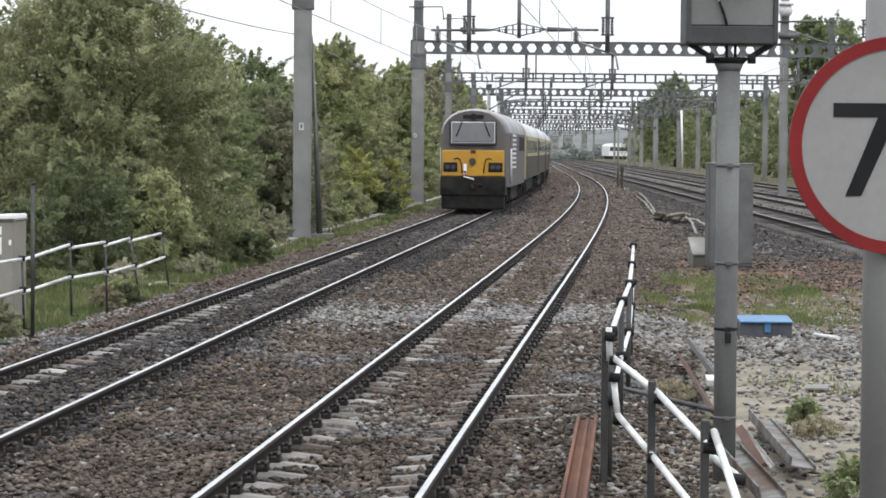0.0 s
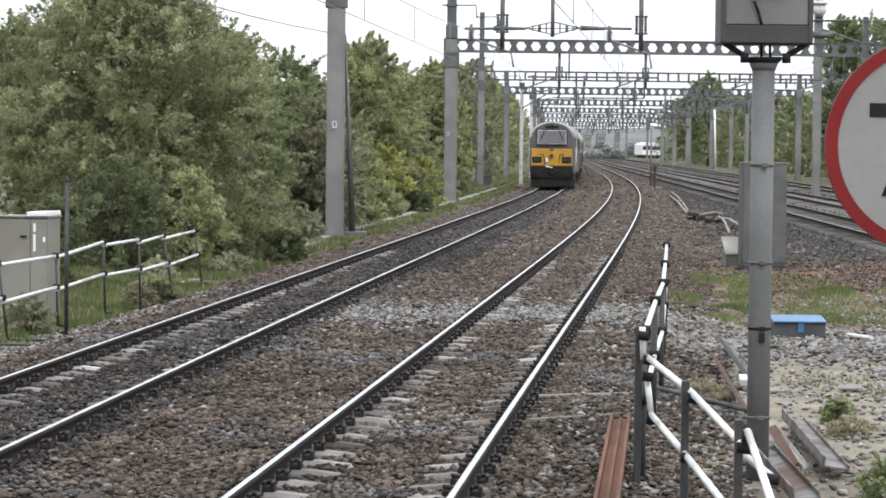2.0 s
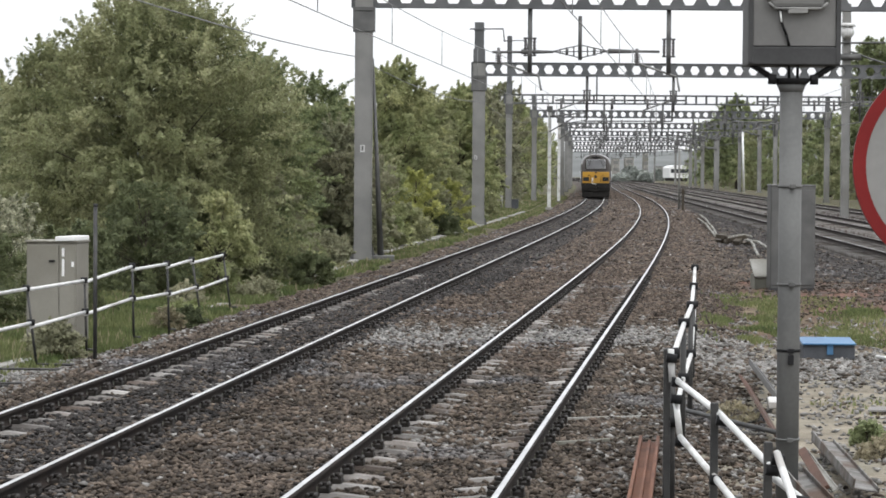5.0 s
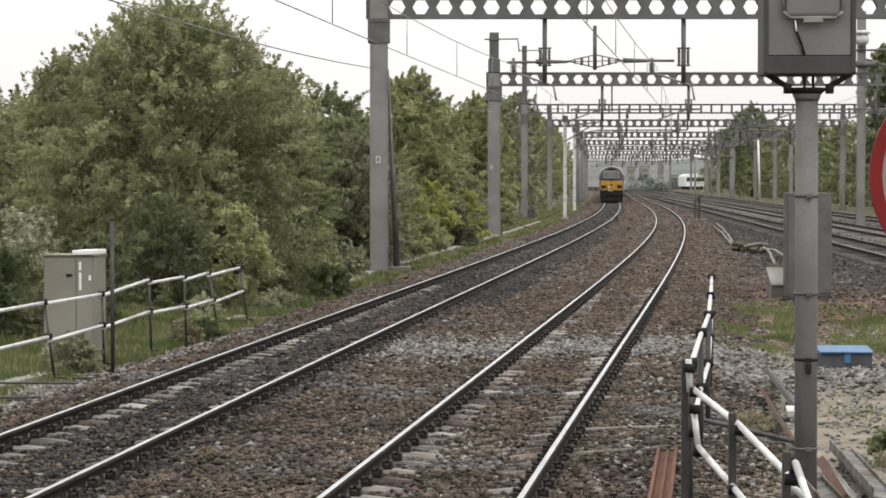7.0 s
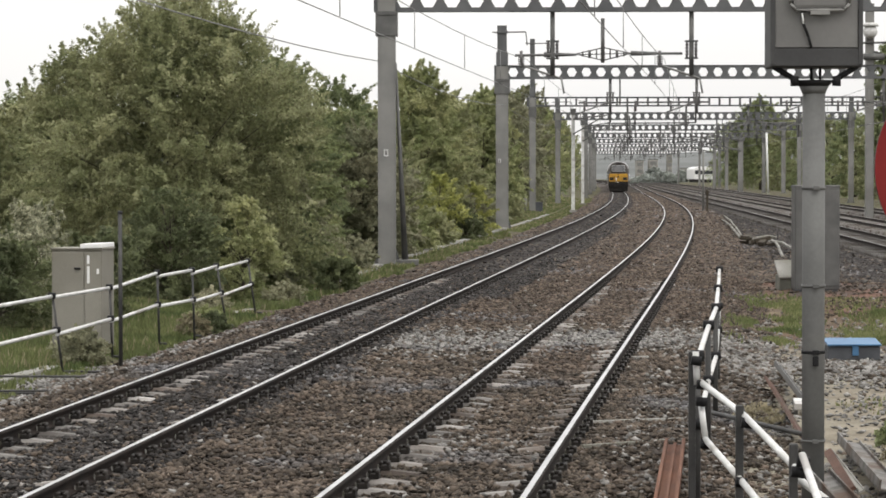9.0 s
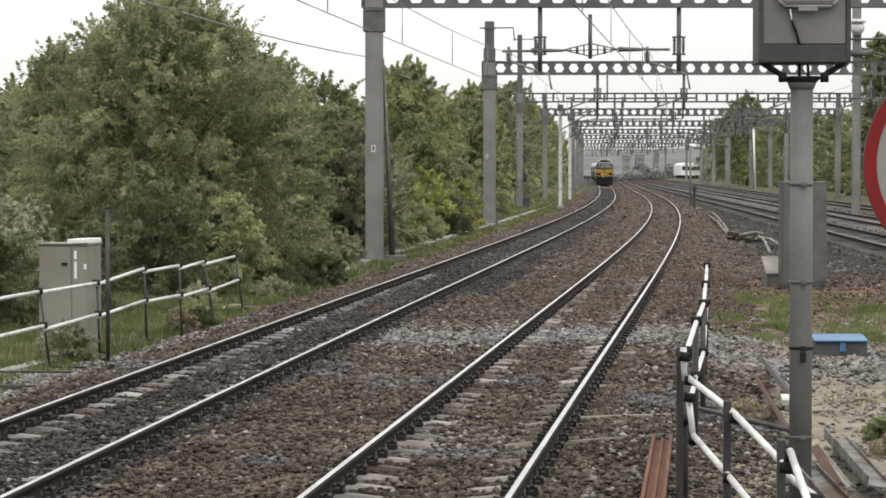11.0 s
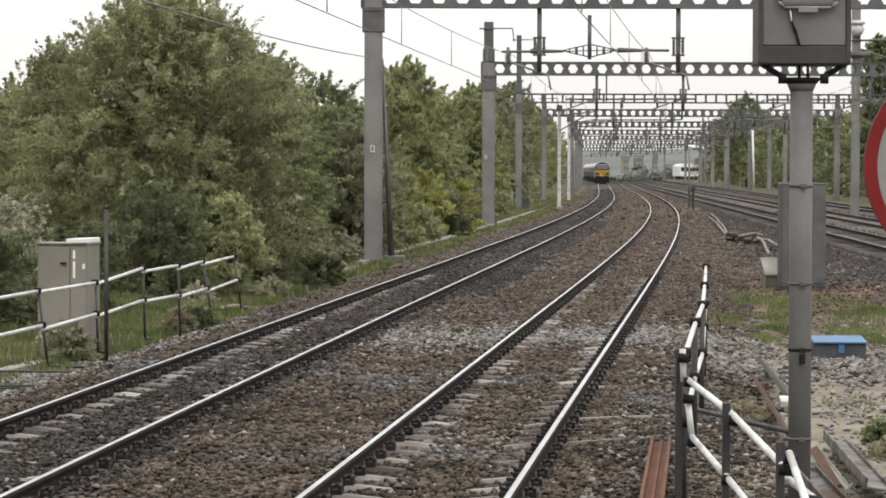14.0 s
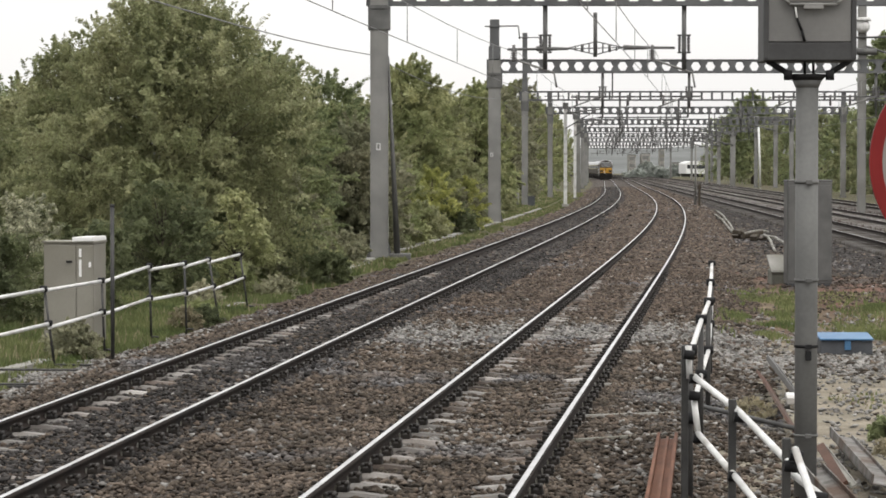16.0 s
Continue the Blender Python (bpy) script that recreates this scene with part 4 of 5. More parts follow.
lying("steel_angle", (3.61, 20.95, -0.06), (3.8, 24.5, -0.03), 0.22, 0.09, M_STAINED, "stained grey steel angle lying among stones", "steel angle", 8, "angle")
lying("steel_plate", (3.38, 24.3, -0.04), (3.93, 31.8, -0.03), 0.15, 0.03, M_PLATE, "rusty flat plate tilted on the stones", "steel plate", 48)
lying("steel_plate", (3.26, 20.8, -0.03), (3.45, 23.4, 0.0), 0.08, 0.03, M_PLATE, "rusty flat plate tilted on the stones", "steel plate", -28)
lying("steel_angle", (3.34, 20.8, -0.04), (3.5, 23.6, -0.02), 0.06, 0.05, M_TROUGH, "pale painted angle lying beside rusty plate", "steel angle", -20, "angle")
lying("steel_angle", (3.0, 18.6, 0.0), (3.08, 21.4, 0.02), 0.2, 0.12, M_STAINED, "stained grey steel angle lying beside the post", "steel angle", -10, "angle")
lying("steel_angle", (3.97, 28.6, -0.04), (4.35, 34.2, -0.02), 0.09, 0.07, M_GALVD, "thin grey angle lying on the stones", "steel angle", 15, "angle")
lying("white_block", (3.86, 28.4, -0.07), (3.91, 28.9, -0.05), 0.1, 0.07, M_TUBE, "white broken block on the stones", "block")
lying("white_scrap", (5.0, 28.9, -0.125), (5.25, 28.85, -0.12), 0.45, 0.02, M_PALE, "flat white scrap lying on bare earth", "scrap")
lying("grey_pipe", (6.5, 36.9, -0.1), (6.72, 36.2, -0.09), 0.06, 0.05, M_TUBE, "short pale pipe among grey stones", "pipe", 0, "tube")
lying("rod", (2.7, 27.2, 0.03), (3.45, 24.2, 0.06), 0.05, 0.04, M_POST, "dark rod lying across the stones", "rod", 0, "tube")
for (x0, y0), (x1, y1) in (((1.2, 23.4), (2.28, 24.6)), ((1.4, 25.7), (2.4, 26.6)), ((1.66, 29.5), (2.5, 30.1)), ((1.84, 31.5), (2.47, 32.4)), ((2.42, 34.8), (3.27, 35.7))):
    tagged(lying("ground_rod", (x0, y0, 0.045), (x1, y1, -0.01), 0.05, 0.03, M_TROUGH, "pale thin cable duct half buried in ballast", "cable duct"), group="cable ducts")
lying("track_cable", (-7.0, 34.0, -0.12), (-4.0, 33.6, -0.1), 0.03, 0.03, M_POST, "black cable lying on the stones", "cable", 0, "tube")
lying("track_cable", (-7.0, 31.6, -0.12), (-3.4, 31.0, -0.06), 0.03, 0.03, M_POST, "black cable lying on the stones", "cable", 0, "tube")


def cable_heap():
    rng = random.Random(9)
    ends = [((16.6, 156, -0.06), (12.1, 107, -0.06)), ((15.0, 142, -0.06), (11.7, 104, -0.06)), ((12.2, 98, 0.0), (10.5, 81, -0.1)), ((11.9, 96, 0.0), (11.5, 85, -0.1)), ((11.2, 97, -0.05), (12.3, 97, 0.1))]
    for a, b in ends:
        bm = bmesh.new()
        last = None
        for k in range(9):
            f = k / 8
            p = Vector(a).lerp(Vector(b), f) + Vector((rng.uniform(-0.03, 0.03), 0, 0.12 * math.sin(f * math.pi) + rng.uniform(0, 0.03)))
            if last:
                tube(bm, last, p, 0.045, seg=8)
            last = p
        tagged(mesh_ob("cable_pipe", bm, M_TROUGH), "pale bent pipe lying on the brown ballast", "pipe", "loose pipes")
    for k in range(9):
        bm = bmesh.new()
        box(bm, -0.3, 0.3, -0.12, 0.12, 0, 0.15, 0.02)
        ob = mesh_ob("timber_block", bm, M_UMBER)
        ob.matrix_basis = pose(11.0 + rng.random() * 1.0, 93 + rng.random() * 4, -0.13 + 0.1 * (k % 3), rng.uniform(-10, 10), rng.uniform(-15, 15), rng.uniform(0, 90))
        tagged(ob, "dark broken timber block beside the pipes", "timber", "broken timber")


cable_heap()


def marker_post(x, y, top):
    root = thing("marker_post", pose(x, y, -0.15), "rusty brown marker post with a pale pole and white foot", "post", "marker posts")
    bm = bmesh.new()
    box(bm, -0.08, 0.08, -0.06, 0.06, 0.0, 1.6, 0.02)
    box(bm, -0.12, 0.12, -0.08, 0.08, 1.3, 1.55, 0.02)
    part("post", bm, M_UMBER, root)
    bm = bmesh.new()
    tube(bm, (-0.25, 0.1, -0.1), (-0.25, 0.1, top), 0.07, seg=8)
    part("pole", bm, M_GALV, root, "pale thin pole")
    bm = bmesh.new()
    box(bm, -0.2, 0.2, -0.4, -0.1, -0.05, 0.14, 0.04)
    part("foot", bm, M_TUBE, root)


marker_post(16.95, 170, 4.2)


def lineside_case():
    for x, y, w, h in ((6.0, 184, 0.5, 0.75),):
        root = thing("lineside_case", pose(x + 0.3, y - 0.6, ground_height(x + 0.3, y - 0.6)), "small dark equipment case at a gantry foot", "equipment case", "lineside cases")
        bm = bmesh.new()
        box(bm, -w / 2, w / 2, -0.25, 0.25, 0.0, h, 0.03)
        part("body", bm, M_SLATE, root)
        bm = bmesh.new()
        box(bm, -w / 2 - 0.04, w / 2 + 0.04, -0.3, 0.3, h, h + 0.06, 0.02)
        part("lid", bm, M_GALVD, root)
    bm = bmesh.new()
    tube(bm, (5.35, 184, -0.3), (5.35, 184, 1.3), 0.09, seg=8)
    tagged(mesh_ob("cable_post", bm, M_TROUGH), "short pale post beside a gantry mast", "post")


lineside_case()


# ---- ballast stones, one scatter of joined stones ----
def stones(name, n, place, size, mats, pick, label, seed, on_track=False):
    rng = np.random.default_rng(seed)
    xy = place(rng, n)
    z = np.array([ground_height(x, y) for x, y in xy])
    if on_track:
        d = np.minimum(np.abs(xy[:, 0] - [line_b(v) for v in xy[:, 1]]), np.abs(xy[:, 0] - [line_a(v) for v in xy[:, 1]]))
        z = np.where(d < 0.34, np.maximum(z, 0.01), np.where(d < 0.84, z - 0.01, z))
        z = np.where((d > 0.84) & (d < 1.4), np.maximum(z, 0.02), z)
    s = size * rng.uniform(0.55, 1.35, n)
    base = np.array([(1, 0, 0), (-1, 0, 0), (0, 1, 0), (0, -1, 0), (0, 0, 1), (0, 0, -1)], float)
    tri = np.array([(0, 2, 4), (2, 1, 4), (1, 3, 4), (3, 0, 4), (2, 0, 5), (1, 2, 5), (3, 1, 5), (0, 3, 5)])
    v = base[None] * rng.uniform(0.45, 1.3, (n, 6, 1)) + rng.uniform(-0.36, 0.36, (n, 6, 3))
    a = rng.uniform(0, 2 * np.pi, n)
    t = rng.uniform(-0.6, 0.6, n)
    ca, sa, ct, st = np.cos(a), np.sin(a), np.cos(t), np.sin(t)
    x, y, w = v[..., 0], v[..., 1], v[..., 2] * 0.8
    y, w = y * ct[:, None] - w * st[:, None], y * st[:, None] + w * ct[:, None]
    x, y = x * ca[:, None] - y * sa[:, None], x * sa[:, None] + y * ca[:, None]
    v = np.stack([x * 1.22, y, w * 0.85], -1) * s[:, None, None] * 0.5
    v += np.stack([xy[:, 0], xy[:, 1], z + s * 0.16 + rng.uniform(-0.016, 0.018, n)], -1)[:, None]
    if size > 0.09:
        tri = tri[:4]
    f = (tri[None] + 6 * np.arange(n)[:, None, None]).reshape(-1, 3)
    index = np.repeat(pick(rng, xy), len(tri))
    ob = bulk(name, v.reshape(-1, 3), f, mats, index)
    return tagged(ob, label, "ballast", kind="stuff")


def bed(y0, y1):
    """Random places over the ballast, clear of the rails; few on the sleepers beside the rails."""
    def place(rng, n):
        out = np.zeros((0, 2))
        while len(out) < n:
            y = y0 + (y1 - y0) * rng.random(n)
            lb = np.array([line_b(v) for v in y])
            la = np.array([line_a(v) for v in y])
            x = lb - 3.1 + rng.random(n) * (la - lb + 6.0)
            ok = np.ones(n, bool)
            for l in (lb, la):
                d = np.abs(x - l)
                ok &= np.abs(d - 0.7525) > 0.1
                clear = (d > 0.42) & (d < 0.86)
                ys = np.array(SLEEPERS["railway_track_1" if l is lb else "railway_track_2"])
                off = np.abs(y[:, None] + (x - l)[:, None] * 0.1 - ys[None]).min(axis=1)
                ok &= ~(clear & (off < 0.078)) | (rng.random(n) < np.where(d < 0.7525, np.where((x > l) & (y > 30), 0.25, 0.08), 1.0))
            out = np.concatenate([out, np.stack([x[ok], y[ok]], -1)])
        return out[:n]
    return place


def pale_pick(rng, xy):
    """Fresh pale ballast lies in one patch across the tracks and beside the fence."""
    la = np.array([line_a(v) for v in xy[:, 1]])
    lb = np.array([line_b(v) for v in xy[:, 1]])
    x, y = xy[:, 0], xy[:, 1]
    patch = np.exp(-((y - 39.0) / 2.4) ** 2) * ((x > la - 2.9) * 0.85)
    near = np.exp(-((y - 24.0) / 1.0) ** 2) * (np.abs(x - la) < 0.7) * 0.3
    edge = (x < lb - 1.7) * (y < 46) * 0.45
    beside = (x > la + 1.2) * (y < 34) * 0.16
    pale = (rng.random(len(x)) < np.clip(patch + near + edge + beside + 0.03, 0, 0.85)).astype(int)
    oily = ((np.abs(x - lb) < 1.15) | ((y > 52) & (y < 125) & (x > lb) & (x < lb + 1.7))) & (rng.random(len(x)) < np.where(y > 50, 0.9, 0.75))
    rusty = (np.abs(x - la) < 0.62) & (np.abs(y - 35) < 2.6) & (rng.random(len(x)) < 0.65)
    rusty |= rng.random(len(x)) < np.where(y > 43, 0.65, 0.08)
    return np.where(oily, 2, np.where(rusty, 3, pale))


stones("ballast_stones", 34000, bed(16, 30), 0.06, [M_STONE, M_PALE, M_OILY, M_WARM], pale_pick, "loose brown and grey ballast stones", 1, True)
stones("ballast_stones", 55000, bed(30, 64), 0.075, [M_STONE, M_PALE, M_OILY, M_WARM], pale_pick, "loose brown and grey ballast stones", 2, True)
stones("ballast_stones", 26000, bed(64, 130), 0.095, [M_STONE, M_PALE, M_OILY, M_WARM], pale_pick, "loose brown and grey ballast stones", 3, True)


stones("ballast_stones", 22000, bed(130, 330), 0.15, [M_STONE, M_PALE, M_OILY, M_WARM], pale_pick, "loose brown and grey ballast stones", 6, True)


def between_rails(y0, y1):
    """Stones heaped between the rails, over the middles of the sleepers."""
    def place(rng, n):
        y = y0 + (y1 - y0) * rng.random(n)
        line = np.where(rng.random(n) < 0.6, [line_a(v) for v in y], [line_b(v) for v in y])
        x = line - 0.62 + rng.random(n) * 1.24
        ys = np.array(SLEEPERS["railway_track_1"]), np.array(SLEEPERS["railway_track_2"])
        off = [np.abs(y[:, None] + (x - line)[:, None] * 0.1 - s[None]).min(axis=1) for s in ys]
        off = np.where(np.abs(line - [line_b(v) for v in y]) < 0.01, off[0], off[1])
        bare = (off < 0.085) & ((np.abs(x - line) > 0.3) | (rng.random(n) < 0.4))
        x = np.where(bare, line + rng.uniform(-0.28, 0.28, n), x)
        return np.stack([x, y], -1)
    return place


stones("ballast_stones", 4500, between_rails(16, 34), 0.06, [M_STONE, M_PALE, M_OILY, M_WARM], pale_pick, "ballast stones heaped between the rails", 7, True)
def shoulder_place(rng, n):
    """Pale stones thrown out over the near verge, beside the cable trough."""
    y = 27 + 11 * rng.random(n)
    lb = np.array([line_b(v) for v in y])
    return np.stack([lb - 2.7 - rng.random(n) ** 1.4 * 1.6, y], -1)


stones("verge_stones", 5000, shoulder_place, 0.075, [M_STONE, M_PALE], lambda rng, xy: (rng.random(len(xy)) < 0.75).astype(int), "pale stones spilled over the verge", 19)


def sleeper_ends(y0, y1):
    """Stones heaped over the sleepers' ends, outside the rails."""
    def place(rng, n):
        y = y0 + (y1 - y0) * rng.random(n)
        line = np.where(rng.random(n) < 0.6, [line_a(v) for v in y], [line_b(v) for v in y])
        return np.stack([line + rng.choice((-1, 1), n) * rng.uniform(0.87, 1.32, n), y], -1)
    return place


stones("ballast_stones", 7000, sleeper_ends(16, 34), 0.06, [M_STONE, M_PALE, M_OILY, M_WARM], pale_pick, "ballast stones heaped over the sleeper ends", 17, True)
stones("ballast_stones", 8000, sleeper_ends(34, 75), 0.075, [M_STONE, M_PALE, M_OILY, M_WARM], pale_pick, "ballast stones heaped over the sleeper ends", 18, True)
stones("ballast_stones", 5000, between_rails(34, 70), 0.075, [M_STONE, M_PALE, M_OILY, M_WARM], pale_pick, "ballast stones heaped between the rails", 8, True)


def beyond_place(rng, n):
    """The stony strip between the near and the far pairs of tracks."""
    y = 62 + 130 * rng.random(n) ** 1.3
    la = np.array([line_a(v) for v in y])
    lc = np.array([line_c(v) for v in y]) - 1.5
    return np.stack([la + 2.7 + rng.random(n) * np.maximum(lc - la - 2.7, 0.5), y], -1)


def beyond_pick(rng, xy):
    lc = np.array([line_c(v) for v in xy[:, 1]])
    return np.where(rng.random(len(xy)) < np.clip((xy[:, 0] - lc + 7) / 5, 0.1, 0.9), 2, np.where(rng.random(len(xy)) < 0.2, 1, 0))


stones("ballast_stones", 26000, beyond_place, 0.12, [M_STONE, M_WARM, M_OILY], beyond_pick, "dark and brown stones between the tracks", 9)


def rough_place(rng, n):
    y = 17 + 60 * rng.random(n) ** 0.9
    la = np.array([line_a(v) for v in y])
    return np.stack([la + 2.6 + rng.random(n) ** 0.8 * (3 + y * 0.1), y], -1)


def rough_pick(rng, xy):
    p = np.where((xy[:, 1] > 33) & (xy[:, 1] < 44), 0.85, np.where(xy[:, 1] > 46, 0.12, 0.85))
    warm = (xy[:, 1] > 46) & (rng.random(len(xy)) < 0.55)
    return np.where(warm, 2, (rng.random(len(xy)) < p).astype(int))


stones("rubble_stones", 20000, rough_place, 0.07, [M_STONE, M_PALE, M_WARM], rough_pick, "mixed rubble and stones on bare earth", 4)


def gravel_place(rng, n):
    """A band of grey stones across the rough ground, round the grit box."""
    y = 35.6 + rng.normal(size=n) * 1.05
    la = np.array([line_a(v) for v in y])
    return np.stack([la + 1.9 + rng.random(n) * 5.2, y], -1)


stones("gravel_band", 5500, gravel_place, 0.085, [M_STONE, M_PALE], lambda rng, xy: (rng.random(len(xy)) < 0.72).astype(int), "band of grey stones across bare earth", 20)


# ---- plants ----
def sprays(name, centers, ways, n, length, thick, size, material, seed, up=0.3):
    """Leaves along many short sprays, in one mesh; each spray starts at a centre, points along its way and droops at the tip.
    The leaves of one spray lie roughly in one plane."""
    rng = np.random.default_rng(seed)
    m = len(centers)
    lay = rng.normal(size=(m, 3)) * 0.6 + ways * 0.5
    lay[:, 2] += up
    lay /= np.linalg.norm(lay, axis=1)[:, None]
    k = rng.integers(0, m, n)
    u = rng.random(n)
    spread = thick[k] * (1.15 - 0.95 * u)
    p = centers[k] + ways[k] * (length[k] * u)[:, None] + rng.normal(size=(n, 3)) * spread[:, None] * 0.45
    p[:, 2] -= 0.32 * length[k] * u ** 2
    nrm = lay[k] + rng.normal(size=(n, 3)) * 0.42
    nrm /= np.linalg.norm(nrm, axis=1)[:, None]
    t = np.cross(nrm, rng.normal(size=(n, 3)) + ways[k] * 0.6)
    t /= np.linalg.norm(t, axis=1)[:, None]
    b = np.cross(nrm, t)
    s = size * rng.uniform(0.6, 1.4, n)
    L, W = (t * s[:, None]), (b * s[:, None] * 0.52)
    v = np.stack([p - L * 0.5 - W * 0.5, p - L * 0.4 + W * 0.5, p + L * 0.55], 1).reshape(-1, 3)
    return bulk(name, v, np.arange(3 * n).reshape(-1, 3), material)


def crown_points(rng, h, w, low, n):
    """Spray roots in an uneven dome from low to h, w across."""
    out = []
    seed = h * 3.7 + w
    while len(out) < n:
        f = rng.random()
        reach = math.sqrt(max(0.0, 1 - ((f - 0.35) / 0.65) ** 2)) if f > 0.35 else 0.86 + 0.14 * f / 0.35
        a = rng.uniform(0, 2 * math.pi)
        lump = 0.86 + 0.34 * noise.noise((math.cos(a) * 1.2, math.sin(a) * 1.2 + seed, f * 2.2)) + 0.22 * noise.noise((math.cos(a) * 3, math.sin(a) * 3 + seed, f * 5))
        r = w / 2 * reach * lump * rng.random() ** 0.38
        out.append((r * math.cos(a), r * math.sin(a), low + (h - low) * f))
    return np.array(out)


def tree(x, y, h, w, kind, n, size, seed, label, low=0.05, group="lineside trees", clumps=320, name="tree", spray=0.13, fringe=0):
    rng = random.Random(seed)
    root = thing(name, pose(x, y, ground_height(x, y)), label, name, group)
    long = spray * w
    pts = crown_points(rng, h - long * 0.7, w - long, h * low, clumps)
    bm = bmesh.new()
    tr = 0.02 * h
    tube(bm, (0, 0, -0.2), (0, 0, h * 0.45), tr, tr * 0.6, seg=9)
    tube(bm, (0, 0, h * 0.44), (rng.uniform(-0.2, 0.2), 0, h * 0.82), tr * 0.6, tr * 0.15, seg=7)
    for p in pts[:: max(1, clumps // 40)]:
        tube(bm, (0, 0, min(p[2] * 0.6, h * 0.6)), tuple(p), tr * 0.26, tr * 0.05, seg=5)
    part("trunk", bm, M_BARK, root)
    out = pts - np.array((0, 0, h * 0.35))
    out /= np.linalg.norm(out, axis=1)[:, None] + 1e-6
    gen = np.random.default_rng(seed)
    ways = out * 0.75 + gen.normal(size=pts.shape) * 0.35 + np.array((0, 0, 0.35))
    ways /= np.linalg.norm(ways, axis=1)[:, None]
    shoot = gen.random(len(pts)) < 0.3
    length = long * gen.uniform(0.45, 1.3, len(pts)) * np.where(shoot, 1.8 if name == "tree" else 1.35, 1.0)
    thick = long * np.where(shoot, 0.2, 0.38)
    c = sprays("crown", pts, ways, n, length, thick, size, M_LEAF[kind], seed)
    c.parent = root
    if fringe:
        # thin shoots that stand clear of the crown
        reach = np.hypot(pts[:, 0], pts[:, 1]) / (w / 2) + np.abs(pts[:, 2] / h - 0.4) * 1.2
        tips = pts[np.argsort(-reach)[:fringe]]
        lift = tips / np.linalg.norm(tips, axis=1)[:, None] + gen.normal(size=tips.shape) * 0.3 + np.array((0, 0, 0.4))
        lift /= np.linalg.norm(lift, axis=1)[:, None]
        c = sprays("outer_foliage", tips, lift, fringe * 42, gen.uniform(0.6, 1.5, len(tips)), np.full(len(tips), 0.09), size * 0.9, M_LEAF[kind], seed + 700)
        c.parent = root
    if n >= 20000:
        # the shaded leaves round the trunk
        inner = pts[gen.random(len(pts)) < 0.5] * np.array((0.62, 0.62, 0.86))
        turn = gen.normal(size=inner.shape)
        turn /= np.linalg.norm(turn, axis=1)[:, None]
        c = sprays("inner_foliage", inner, turn, n // 12, np.full(len(inner), long * 0.7), np.full(len(inner), long * 0.6), size * 2.0, M_LEAF[kind], seed + 500)
        c.parent = root
    return root


def bush(x, y, h, w, kind, n, size, seed, label):
    return tree(x, y, h, w * 1.25, kind, int(n * 1.3), size, seed, label, 0.02, "lineside bushes", 110, "bush", 0.2)


GREEN = "leafy green tree growing at the edge of the verge"
tree(-6.75, 64, 7.1, 8.2, "mid", 155000, 0.095, 11, "tall broad green tree with feathery shoots", clumps=1700, spray=0.1, fringe=420)
tree(-11.0, 69, 4.5, 5.4, "mid", 36000, 0.12, 12, "dense dark green tree beside the fence", clumps=360)
tree(-9.7, 66.5, 5.7, 4.2, "mid", 30000, 0.1, 25, "slender green tree beside a taller one", clumps=320, spray=0.16, fringe=150)
tree(-4.9, 67, 5.2, 4.6, "dark", 40000, 0.11, 13, GREEN, fringe=120)
tree(-12.6, 76, 4.6, 6.0, "dark", 24000, 0.13, 14, GREEN)
tree(-5.6, 82, 6.3, 5.6, "dark", 36000, 0.13, 15, "dark green tree behind taller trees")
tree(-4.0, 90, 5.9, 5.2, "dark", 34000, 0.13, 16, "dark green tree behind taller trees")
tree(-2.9, 84, 4.3, 4.4, "olive", 26000, 0.12, 23, GREEN)
tree(-1.5, 116, 7.5, 5.6, "lime", 50000, 0.14, 17, "light green tree between two gantry columns", low=0.2, clumps=420)
tree(-0.1, 123, 6.6, 4.2, "mid", 26000, 0.15, 18, GREEN)
tree(-3.6, 110, 5.6, 5.6, "mid", 26000, 0.15, 19, GREEN)
tree(1.9, 154, 7.5, 5.4, "lime", 28000, 0.19, 20, "light green tree behind the gantry columns")
tree(2.6, 174, 8.4, 5.4, "lime", 28000, 0.2, 21, "light green tree behind the gantry columns")
tree(-0.6, 142, 6.9, 5.6, "mid", 20000, 0.19, 22, GREEN)
tree(4.8, 203, 8.6, 6.0, "olive", 16000, 0.24, 24, GREEN)
r0 = random.Random(77)
for i, y in enumerate((215, 235, 258, 285, 315, 345, 375, 420, 480)):
    tree(line_b(y) - 8.2 - r0.uniform(0, 1.5), y, r0.uniform(9.0, 11.0), 7.0, ("mid", "olive", "lime", "dark")[i % 4], 9000, 0.3, 30 + i, GREEN, clumps=180)

# bushes in front of the trees
SHRUB = "leafy green bush at the edge of the trees"
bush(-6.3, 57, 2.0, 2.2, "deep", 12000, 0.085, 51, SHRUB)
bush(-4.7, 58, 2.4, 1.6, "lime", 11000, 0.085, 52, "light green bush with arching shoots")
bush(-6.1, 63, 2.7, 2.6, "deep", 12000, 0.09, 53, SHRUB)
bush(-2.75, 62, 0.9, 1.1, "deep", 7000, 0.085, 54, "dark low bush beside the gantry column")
bush(-4.1, 66, 3.0, 2.0, "olive", 10000, 0.09, 55, SHRUB)
bush(-4.3, 72, 3.2, 1.8, "lime", 9000, 0.1, 56, SHRUB)
bush(-7.7, 47, 2.3, 2.1, "blossom", 9000, 0.075, 57, "hawthorn bush with white blossom beside the cabinet")
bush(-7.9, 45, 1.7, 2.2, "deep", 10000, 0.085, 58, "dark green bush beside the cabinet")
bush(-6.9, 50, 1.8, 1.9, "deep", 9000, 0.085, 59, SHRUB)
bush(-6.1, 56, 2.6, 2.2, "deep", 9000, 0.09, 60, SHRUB)
